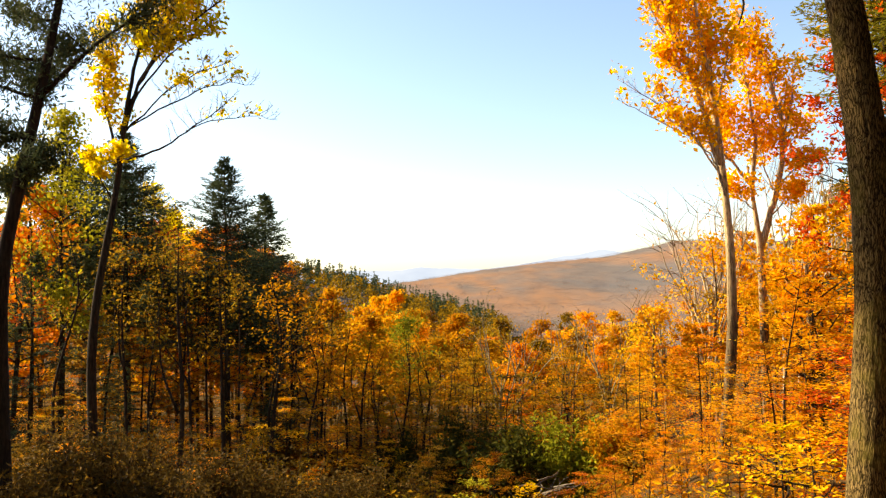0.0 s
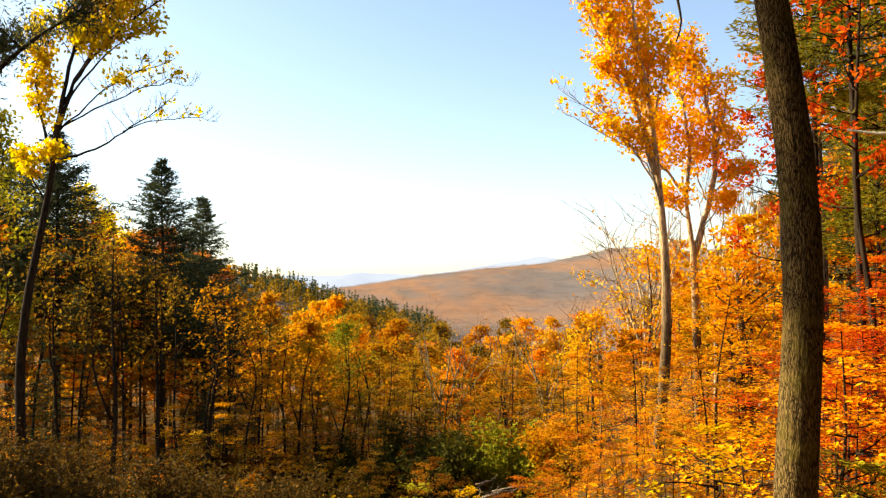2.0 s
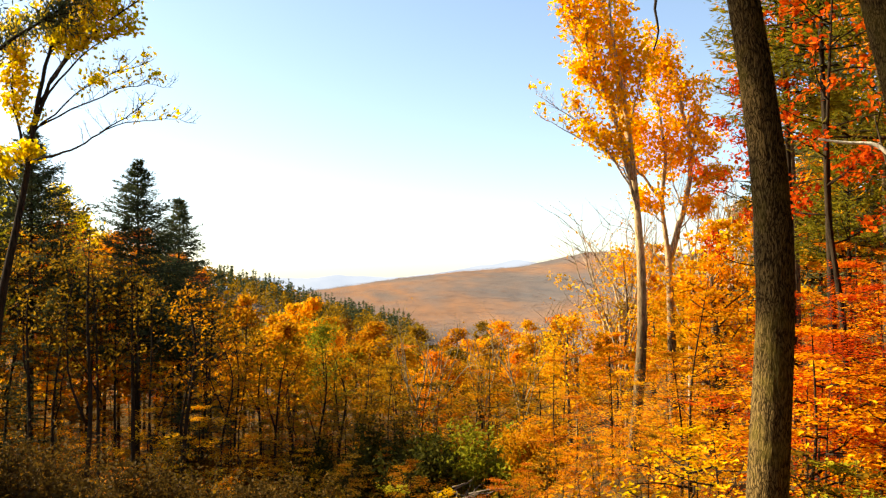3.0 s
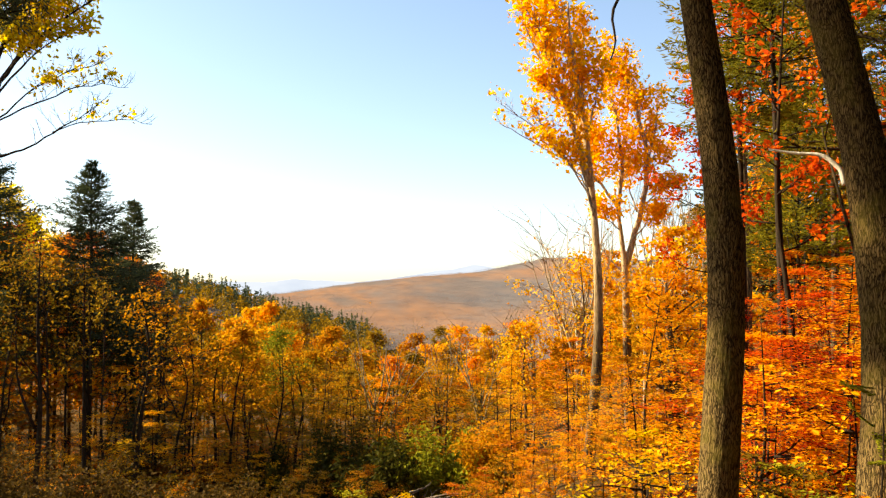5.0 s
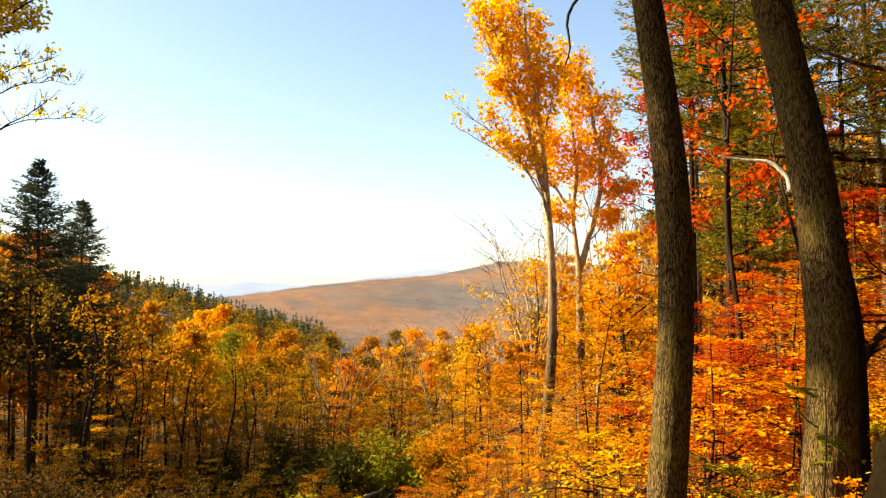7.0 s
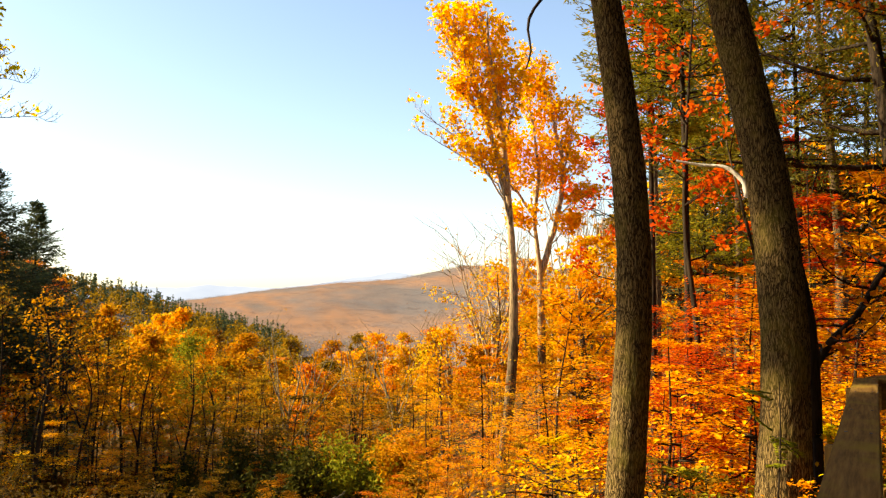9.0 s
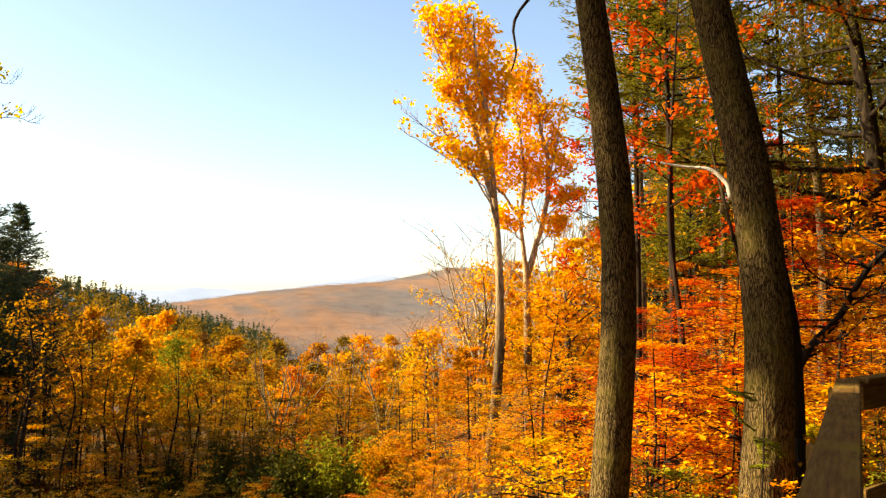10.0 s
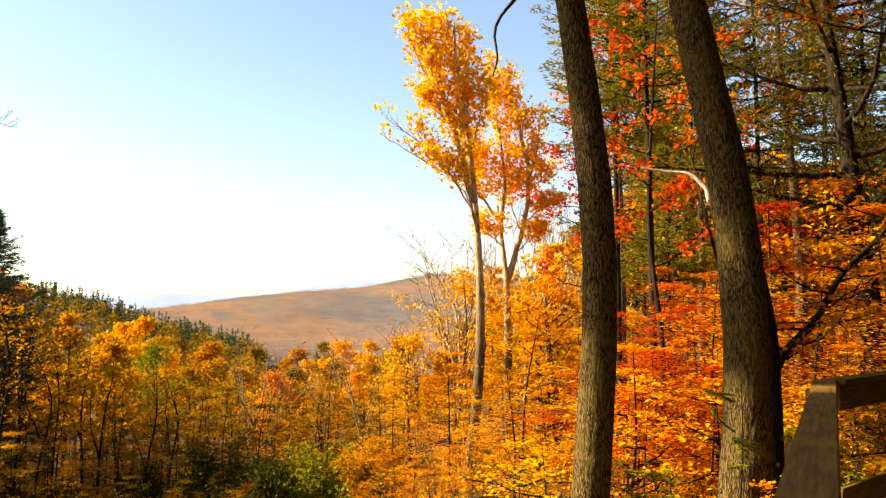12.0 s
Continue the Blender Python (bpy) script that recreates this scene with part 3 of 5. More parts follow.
z1, z2 = foot(3.0, 6.0), foot(4.04, 5.44)
big_trunk("tall_tree", [(3.0, 6.01, z1), (3.005, 6.01, 0.05), (3.045, 6.0, 0.64), (3.08, 5.98, 1.31), (3.085, 5.98, 2.03), (3.05, 5.99, 2.67), (2.975, 6.02, 3.37), (2.875, 6.05, 4.09), (2.71, 6.10, 5.2), (2.5, 6.2, 7.0), (2.4, 6.2, 9.5), (2.3, 6.2, 13)],
          [0.19, 0.155, 0.150, 0.147, 0.142, 0.138, 0.128, 0.122, 0.116, 0.10, 0.08, 0.04], "tall straight tree trunk with furrowed grey-brown bark", 3)
big_trunk("tall_tree", [(4.06, 5.44, z2), (4.04, 5.44, 0.17), (4.06, 5.43, 0.74), (4.06, 5.42, 1.39), (4.03, 5.45, 2.1), (3.96, 5.5, 2.74), (3.84, 5.58, 3.44), (3.72, 5.66, 4.16), (3.5, 5.8, 5.4), (3.2, 6.0, 7.2), (3.05, 6.1, 9.7), (3.0, 6.1, 13)],
          [0.30, 0.205, 0.184, 0.177, 0.172, 0.166, 0.155, 0.145, 0.13, 0.11, 0.09, 0.05], "thick leaning tree trunk with furrowed brown bark and moss", 8)


# ---- tall trees on the sunny side ----
def hero_maple():
    rng = np.random.default_rng(11)
    x, y = 8.0, 24.4
    z = foot(x, y)
    o = np.array([x, y, z])
    rel = lambda pts: np.array(pts, float) - o
    trunk = rel([(8.0, 24.4, z), (8.02, 24.4, -3.8), (8.23, 24.4, -1.7), (8.37, 24.4, 0.0), (8.39, 24.4, 1.55), (8.35, 24.4, 2.86), (8.23, 24.4, 4.35), (8.1, 24.4, 5.85), (7.9, 24.4, 7.35), (7.71, 24.4, 8.4), (7.5, 24.4, 9.6), (7.43, 24.4, 10.7)])
    limbs = [(rel([(8.16, 24.38, 5.0), (7.78, 24.3, 6.2), (7.38, 24.3, 7.4), (7.04, 24.35, 8.4), (6.66, 24.4, 9.3), (6.4, 24.4, 10.1)]), 0.10, 30, 1.0, 0.85, 0.30),
             (rel([(8.26, 24.36, 4.0), (7.95, 24.25, 5.0), (7.62, 24.2, 6.5), (7.2, 24.1, 7.6)]), 0.055, 16, 0.8, 0.7, 0.45),
             (rel([(8.1, 24.4, 5.8), (7.9, 24.4, 7.3), (7.71, 24.4, 8.4), (7.5, 24.4, 9.6), (7.43, 24.4, 10.8)]), 0.075, 34, 0.95, 0.9, 0.15),
             (rel([(7.95, 24.45, 7.0), (8.05, 24.6, 8.2), (8.2, 24.8, 9.4), (8.25, 24.8, 10.6)]), 0.05, 26, 0.85, 0.9, 0.2),
             (rel([(7.4, 24.3, 7.4), (7.15, 24.6, 8.9), (7.0, 24.7, 10.2), (6.95, 24.8, 11.0)]), 0.045, 24, 0.8, 0.9, 0.2),
             (rel([(7.0, 24.35, 8.4), (6.5, 24.2, 9.0), (6.1, 24.1, 9.9), (5.95, 24.1, 10.6)]), 0.035, 20, 0.75, 0.85, 0.2),
             (rel([(8.0, 24.4, 6.6), (8.35, 24.2, 7.6), (8.6, 24.1, 8.8)]), 0.035, 14, 0.7, 0.85, 0.25),
             (rel([(8.12, 24.3, 4.6), (7.5, 24.0, 5.6), (6.9, 23.9, 6.5), (6.3, 23.9, 7.2)]), 0.035, 20, 0.85, 0.6, 0.35),
             (rel([(8.2, 24.3, 4.4), (7.8, 23.9, 5.2), (7.3, 23.7, 5.8), (6.7, 23.6, 6.2)]), 0.03, 20, 0.8, 0.7, 0.35),
             (rel([(7.4, 24.3, 7.3), (6.9, 24.0, 7.8), (6.4, 23.9, 8.3)]), 0.03, 18, 0.8, 0.85, 0.3),
             (rel([(7.7, 24.3, 6.0), (6.9, 24.2, 6.5), (6.1, 24.1, 7.0), (5.2, 24.1, 7.6)]), 0.03, 12, 0.9, 0.05, 0.3),
             (rel([(7.9, 24.3, 5.6), (7.0, 24.3, 6.0), (6.0, 24.2, 6.6), (5.4, 24.2, 6.9)]), 0.025, 10, 0.7, 0.08, 0.3)]
    limbs = [(p + np.array([0, 0.55 if n > 1 else 0.0, 0]) * np.linspace(0, 1, len(p))[:, None] ** 0.5, *rest) for n, (p, *rest) in enumerate(limbs)]
    tree("maple_tree", pose(x, y, z), "tall maple with pale forked trunk and bright orange-gold crown", limbed(rng, trunk, 0.185, limbs, 0.08, 7, 0.15, 0.6), BARK_MID, MAPLE, "tall autumn trees", limb_bark=BARK_PALE)


def forked_maple():
    rng = np.random.default_rng(12)
    x, y = 12.1, 31.5
    z = foot(x, y)
    o = np.array([x, y, z])
    rel = lambda pts: np.array(pts, float) - o
    trunk = rel([(12.1, 31.5, z), (12.06, 31.5, -2.7), (12.0, 31.5, 0.25), (11.94, 31.5, 2.8), (11.83, 31.5, 3.64), (11.65, 31.5, 5.1), (11.5, 31.5, 5.9)])
    limbs = [(rel([(11.94, 31.5, 2.8), (12.38, 31.4, 4.3), (12.8, 31.4, 6.0), (12.88, 31.4, 7.3), (12.5, 31.4, 9.0), (12.0, 31.4, 10.3), (11.5, 31.4, 11.4)]), 0.14, 40, 1.3, 0.85, 0.35),
             (rel([(11.65, 31.5, 5.0), (11.95, 31.6, 6.9), (11.7, 31.6, 8.4), (11.5, 31.6, 9.5), (11.36, 31.6, 11.0)]), 0.09, 34, 1.1, 0.9, 0.1),
             (rel([(11.65, 31.5, 5.1), (11.14, 31.3, 5.8), (10.5, 31.2, 6.3), (10.3, 31.2, 7.4), (10.4, 31.2, 8.6)]), 0.07, 24, 0.9, 0.9, 0.3),
             (rel([(12.6, 31.4, 5.2), (13.3, 31.2, 5.8), (14.0, 31.1, 6.1)]), 0.04, 14, 0.7, 0.9, 0.3),
             (rel([(12.85, 31.4, 7.0), (13.3, 31.5, 8.4), (13.4, 31.6, 10.0)]), 0.045, 16, 0.9, 0.45, 0.2),
             (rel([(12.2, 31.4, 3.8), (12.7, 31.0, 4.6), (13.2, 30.8, 5.0)]), 0.035, 12, 0.7, 0.8, 0.3),
             (rel([(11.8, 31.5, 4.2), (11.2, 31.2, 4.6), (10.7, 31.0, 5.2)]), 0.03, 12, 0.8, 0.85, 0.3),
             (rel([(12.85, 31.5, 6.6), (13.5, 31.8, 7.0), (14.1, 32.0, 7.7)]), 0.04, 10, 0.9, 0.8, 0.25),
             (rel([(11.95, 31.6, 6.6), (11.0, 31.9, 7.2), (10.6, 32.0, 8.2)]), 0.04, 14, 1.0, 0.85, 0.2),
             (rel([(12.5, 31.6, 5.0), (12.3, 32.0, 6.0), (12.2, 32.2, 7.4)]), 0.04, 10, 1.0, 0.8, 0.25)]
    tree("maple_tree", pose(x, y, z), "forked maple with pale limbs and bright orange leaves", limbed(rng, trunk, 0.21, limbs, 0.082, 13, 0.18, 0.6), BARK_MID, MAPLE, "tall autumn trees", limb_bark=BARK_PALE)


hero_maple()
forked_maple()


def red_maple():
    rng = np.random.default_rng(14)
    for x, y, top, spread, limbs, label in ((5.95, 9.9, 6.0, 1.2, 15, "slender maple with layered bright red leaves"), (7.28, 14.6, 5.6, 1.05, 14, "small maple with sparse crimson leaves")):
        z = foot(x, y)
        h = top - z
        pts = np.array([(0, 0, 0), (0.1, 0, h * 0.3), (-0.1, 0.1, h * 0.55), (0.0, 0.1, h * 0.8), (0.1, 0.1, h)])
        meshes = broadleaf(rng, pts, 0.05 if limbs > 10 else 0.03, 0.45, spread, limbs, 8, 20, 0.045, 0.35, (), 0.4, 0.10, 0.55, 8, pointed=True, split=True, profile=lambda v: 0.75 + 0.3 * math.sin(3.1 * v))
        tree("red_maple_tree", pose(x, y, z), label, meshes, BARK_DARK, RED, "tall autumn trees")


red_maple()


def dark_hemlock():
    """The dark trunk behind the deck's corner, with long drooping needle boughs."""
    rng = np.random.default_rng(15)
    x, y = 8.9, 9.2
    z = foot(x, y)
    o = np.array([x, y, z])
    pts = np.array([(8.95, 9.2, z), (8.85, 9.23, 1.58), (8.81, 9.27, 2.2), (8.72, 9.35, 3.39), (8.64, 9.43, 4.45), (8.52, 9.53, 5.62), (8.4, 9.6, 7.5), (8.3, 9.6, 10)]) - o
    wood, arms, _ = broadleaf(rng, pts, 0.19, 0.34, 3.0, 22, 9, 4, 0.05, 0.1, (), 0, 0.2, 0.5, 10, split=True)
    cs = wood_cloud(arms)
    pick = rng.integers(0, len(cs), 19000)
    c = cs[pick] + rng.standard_normal((19000, 3)) * 0.14
    d = (c - np.array([0, 0, 1]) * c[:, 2:3]) * np.array([1, 1, 0]) * 0.3 + rng.standard_normal((19000, 3)) * 0.6 - np.array([0, 0, 0.3])
    tree("hemlock_tree", pose(x, y, z), "dark hemlock trunk with bare lower twigs and olive needles", (wood, arms, spray_shape(rng, c, d, 0.045, 0.22)), BARK_DARK, HEMLOCK, "dark conifers")


dark_hemlock()


def pine_boughs():
    """Pines and hemlocks behind the red maple: yellow-green boughs from head height up to the top of the view."""
    rng = np.random.default_rng(16)
    for az, r, top, low, spread, needle in ((28.4, 17, 13.0, 5.0, 2.4, 0.07), (31.6, 21, 6.0, 2.4, 2.2, 0.075), (30.6, 15, 13.0, 5.4, 1.9, 0.065), (37.6, 18, 13.0, 4.6, 2.6, 0.07), (43.5, 18, 13.0, 6.4, 2.4, 0.07)):
        x, y = polar(az, r)
        z = foot(x, y)
        h = top - z
        meshes = conifer(rng, h, 0.08, spread, (low - z) / h, 0.34, needle, 0.5, 0.12, 11.0, 0.3, spread)
        tree("pine_tree", pose(x, y, z), "tall pine with soft yellow-green needle boughs", meshes, BARK_DARK, PINE, "dark conifers")


pine_boughs()


def spruces_above():
    """Dark spruces on the rising ground behind the pines."""
    rng = np.random.default_rng(18)
    first = None
    for az, r, top in ((29.5, 33, 13.0), (33.0, 29, 13.5), (41.2, 33, 14.0), (46.0, 31, 14.0)):
        x, y = polar(az, r)
        z = foot(x, y)
        h = top - z
        if first is None:
            h0 = h
            first = tree("spruce_tree", turned(x, y, z), "tall dark spruce on the rising slope", conifer(rng, h, 0.2, 5.2, 0.14, 0.5, 0.15, 0.45, 0.10, 4.5, 0.6, 3.0), BARK_DARK, NEEDLE, "dark conifers")
        else:
            another(first, turned(x, y, z, 61 * az, h / h0))


spruces_above()


# ---- dark trees on the shaded side ----
def yellow_maple():
    rng = np.random.default_rng(21)
    x, y = -10.72, 25.8
    z = foot(x, y)
    o = np.array([x, y, z])
    rel = lambda pts: np.array(pts, float) - o
    trunk = rel([(-10.72, 25.8, z), (-10.72, 25.8, -3.4), (-10.83, 25.8, -0.7), (-10.64, 25.8, 1.4), (-10.26, 25.8, 3.45), (-9.97, 25.85, 5.37), (-9.93, 25.9, 6.25), (-9.75, 26, 7.6), (-9.5, 26, 9.0)])
    limbs = [(rel([(-10.0, 26.0, 6.1), (-9.57, 26.0, 7.7), (-9.04, 26.0, 8.6), (-8.0, 26.0, 9.7), (-6.8, 26.0, 10.6), (-6.1, 26.0, 11.3)]), 0.06, 40, 1.25, 0.75, 0.35),
             (rel([(-10.0, 26.0, 6.3), (-9.66, 26.0, 8.24), (-9.4, 26.0, 9.5), (-8.7, 26.0, 11.1), (-8.0, 26.1, 12.2)]), 0.07, 44, 1.35, 0.9, 0.3),
             (rel([(-9.8, 26.0, 7.2), (-9.2, 26.2, 8.6), (-8.5, 26.4, 10.0), (-7.6, 26.5, 11.6)]), 0.05, 36, 1.3, 0.9, 0.3),
             (rel([(-9.9, 26.0, 6.8), (-9.0, 25.8, 8.2), (-8.0, 25.6, 9.0), (-7.0, 25.5, 9.6)]), 0.04, 20, 0.9, 0.45, 0.4),
             (rel([(-10.04, 26.0, 6.1), (-9.83, 26.0, 6.6), (-8.51, 26.0, 7.2), (-7.63, 26.0, 7.7), (-6.74, 26.0, 7.95), (-5.86, 26.0, 7.85)]), 0.035, 22, 0.9, 0.07, 0.35),
             (rel([(-10.0, 26.1, 6.3), (-8.9, 26.2, 7.5), (-7.9, 26.2, 8.2), (-6.6, 26.2, 8.7)]), 0.03, 22, 0.9, 0.14, 0.35),
             (rel([(-10.03, 26.0, 5.5), (-9.29, 26.0, 5.66), (-8.68, 26.0, 5.9), (-7.97, 26.0, 6.41), (-7.09, 26.0, 6.97), (-6.5, 26.0, 7.5)]), 0.045, 14, 0.8, 0.04, 0.45),
             (rel([(-8.0, 26.0, 6.4), (-7.09, 26.0, 6.76), (-6.03, 26.0, 6.88), (-5.15, 26.0, 6.74)]), 0.02, 12, 0.7, 0.06, 0.2),
             (rel([(-10.17, 26.0, 5.6), (-10.45, 26.0, 7.0), (-10.63, 26.0, 7.9), (-10.5, 26.0, 9.5)]), 0.05, 30, 0.9, 0.95, 0.15),
             (rel([(-10.2, 25.9, 4.2), (-10.6, 25.7, 5.0), (-10.8, 25.6, 5.6)]), 0.03, 7, 0.5, 0.9, 0.3),
             (rel([(-10.0, 25.9, 5.0), (-9.9, 25.4, 5.4), (-9.6, 25.1, 5.6)]), 0.03, 8, 0.55, 0.9, 0.3)]
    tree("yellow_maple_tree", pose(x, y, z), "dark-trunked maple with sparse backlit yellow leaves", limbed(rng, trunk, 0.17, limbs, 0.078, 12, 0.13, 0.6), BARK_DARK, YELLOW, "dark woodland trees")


yellow_maple()


def leaning_hemlock():
    rng = np.random.default_rng(22)
    x, y = -7.84, 15.08
    z = foot(x, y)
    o = np.array([x, y, z])
    pts = np.array([(-7.84, 15.08, z), (-7.95, 15.05, 0.2), (-7.94, 15.03, 1.9), (-7.64, 15.19, 3.74), (-7.36, 15.32, 5.33), (-7.11, 15.44, 6.95), (-6.8, 15.6, 9), (-6.6, 15.7, 11)]) - o
    fork = [(np.array([-7.4, 15.3, 5.1]) - o, (0.85, 0.2, 1.0), 3.0, 0.06)]
    wood, arms, _ = broadleaf(rng, pts, 0.16, 0.42, 2.4, 20, 7, 4, 0.05, 0.2, fork, 0, 0.2, 0.5, 9, side_bias=2.6, split=True)
    cs = wood_cloud(arms)
    n = 30000
    c = cs[rng.integers(0, len(cs), n)] + rng.standard_normal((n, 3)) * 0.14
    d = rng.standard_normal((n, 3)) * 0.7 - np.array([0, 0, 0.35])
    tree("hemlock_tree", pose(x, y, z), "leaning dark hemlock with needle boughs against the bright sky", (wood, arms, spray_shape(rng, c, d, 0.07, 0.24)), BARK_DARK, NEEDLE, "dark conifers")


leaning_hemlock()


def spruces():
    rng = np.random.default_rng(23)
    spots = [(-14.40, 40, 8.5, 8.4), (-11.70, 45, 6.1, 7.4), (-20.6, 41, 9.8, 9.2), (-23.2, 50, 8.6, 7.6), (-24.5, 42, 8.0, 3.8), (-20.6, 60, 7.4, 3.0)]
    protos = []
    for i, (az, r, el, spread) in enumerate(spots):
        x, y = polar(az, r)
        z = foot(x, y)
        h = EYE_Z + r * math.tan(radians(el)) - z
        if i < 4:
            ob = tree("spruce_tree", turned(x, y, z, 40 * i), "tall dark green spruce with drooping boughs", conifer(rng, h, 0.2, spread, 0.42, 0.21, 0.10, 0.5, 0.14, 6.4, 1.0, 3.4, 0.5), BARK_DARK, NEEDLE, "dark conifers")
            protos.append((ob, h))
        else:
            ob, h0 = protos[i % 4]
            another(ob, turned(x, y, z, 77 * i, h / h0))


spruces()


def low_hemlocks():
    """Half-grown hemlocks, dark between the slender trunks."""
    rng = np.random.default_rng(24)
    first = None
    for az, r, el in ((-12.3, 42, 0.5), (-9.7, 41, -2.5), (-19.8, 37, 0.0), (-22.6, 35, 1.5), (-26.2, 33, 2.0), (-11.2, 36, -5.0)):
        x, y = polar(az, r)
        z = foot(x, y)
        h = EYE_Z + r * math.tan(radians(el)) - z
        if first is None:
            h0 = h
            first = tree("hemlock_tree", turned(x, y, z), "half-grown dark green hemlock among slender trunks", conifer(rng, h, 0.08, 2.6, 0.15, 0.5, 0.10, 0.5, 0.12, 5.0, 0.6, 2.2), BARK_DARK, NEEDLE, "dark conifers")
        else:
            another(first, turned(x, y, z, 50 * az, h / h0))


low_hemlocks()


def shade_trees():
    """Tall unseen trees added beside the deck, on the sun's side: their crowns dapple the deck and trunks."""
    rng = np.random.default_rng(26)
    first = None
    for x, y, spin, s, wide in ((-13.3, 10.9, 0, 1.205, 0.60), (-13.7, 7.7, 140, 0.93, 0.70)):
        z = foot(x, y)
        if first is None:
            pts = [(0, 0, 0), (0.1, 0, 6), (-0.1, 0.1, 11), (0.1, 0, 18)]
            first = tree("woodland_tree", pose(x, y, z, 0, 0, spin) @ Matrix.Diagonal((wide, wide, s, 1)), "tall unseen shade tree with a high golden crown", broadleaf(rng, pts, 0.2, 0.76, 3.0, 44, 9, 50, 0.15, 0.4, split=True), BARK_DARK, GOLD, "trees beside the deck")
        else:
            another(first, pose(x, y, z, 0, 0, spin) @ Matrix.Diagonal((wide, wide, s, 1)))


shade_trees()


def overhanging_beech():
    """A beech beyond the deck's corner: orange-gold leaves along the top of the view."""
    rng = np.random.default_rng(27)
    x, y = polar(47.5, 10.2)
    z = foot(x, y)
    pts = np.array([(0, 0, 0), (0.05, 0, 3.0), (-0.1, 0.1, 6.0), (0.0, 0.1, 9.5)])
    meshes = broadleaf(rng, pts, 0.08, 0.58, 2.6, 14, 9, 24, 0.042, 0.12, (), 0.25, 0.11, 0.6, 9, side_bias=2.6, split=True)
    tree("beech_tree", pose(x, y, z), "beech with spreading boughs of orange-gold leaves", meshes, BARK_DARK, UNDER_ORANGE, "tall autumn trees")


overhanging_beech()


# ---- the autumn forest down the slope ----
SKYLINE = [(-60, 6.0), (-30, 5.5), (-20, 5.0), (-14, 4.0), (-10, 1.0), (-7.5, -0.6), (-6, -1.3), (-2.5, -1.7), (2, -2.4), (6, -2.4), (12, -1.9), (14.5, -1.8), (16, -1.2), (17.5, 0.6), (20, 3.8), (23, 4.6), (26, 6.5), (30, 10.0), (45, 12.0), (70, 12.0)]
rng_f = np.random.default_rng(31)


def forest_kinds():
    """A few grown trees of each leaf colour, to be set out over the slope."""
    kinds = []
    specs = [("orange", ORANGE, "maple with an orange autumn crown and slim dark trunk"), ("gold", GOLD, "slim maple with golden autumn leaves"),
             ("olive", OLIVE, "slender tree with thinning olive-brown leaves"), ("red", RED, "young maple with deep red leaves"), ("russet", RUSSET, "half-bare tree with russet leaves")]
    for name, mat, label in specs:
        for v in range(2):
            h = 12.0
            lean = rng_f.uniform(-0.6, 0.6, 2)
            pts = [(0, 0, 0), (lean[0] * 0.2, lean[1] * 0.2, h * 0.3), (lean[0] * 0.6, lean[1] * 0.6, h * 0.62), (lean[0], lean[1], h)]
            mesh = broadleaf(rng_f, pts, 0.12, 0.36, 3.0, 22, 7, 20, 0.14, 0.75, (), 0.1 if name != "russet" else 0.45, 0.26, 0.5, 5, twigs_drawn=False)
            top = float(np.percentile(mesh[2].v[0][:, 2], 98))
            kinds.append((name, mesh, mat, label, top))
    # coarse trees for planting out of view, where they only block light
    for name, mat, label in (("shade", OLIVE, "unseen shading tree with a broad olive-brown crown"), ("shade", GOLD, "unseen shading tree with a broad golden crown")):
        mesh = broadleaf(rng_f, [(0, 0, 0), (0.1, 0, 4), (-0.1, 0.2, 8), (0.1, 0, 12)], 0.14, 0.40, 3.3, 19, 6, 8, 0.2, 0.62, (), 0.1, 0.45, 0.5, 5, twigs_drawn=False)
        kinds.append((name, mesh, mat, label, 12.0))
    return kinds


KINDS = forest_kinds()
rng_g = np.random.default_rng(37)
for lean_g in (0.3, -0.4):
    mesh_g = broadleaf(rng_g, [(0, 0, 0), (lean_g * 0.2, 0.1, 3.6), (lean_g * 0.6, -0.1, 7.4), (lean_g, 0.1, 12)], 0.14, 0.40, 3.3, 19, 7, 20, 0.12, 0.62, (), 0.1, 0.42, 0.5, 5, twigs_drawn=False)
    KINDS.append(("green", mesh_g, GREEN, "slim tree still holding yellow-green leaves", float(np.percentile(mesh_g[2].v[0][:, 2], 98))))
MADE = {}


def plant(kind, m):
    """Another tree of this kind: the first is built, the rest are copies."""
    if kind not in MADE:
        name, mesh, mat, label, _ = KINDS[kind]
        MADE[kind] = tree("forest_tree", m, label, mesh, BARK_DARK, mat, "forest trees down the slope")
        return MADE[kind]
    return another(MADE[kind], m)


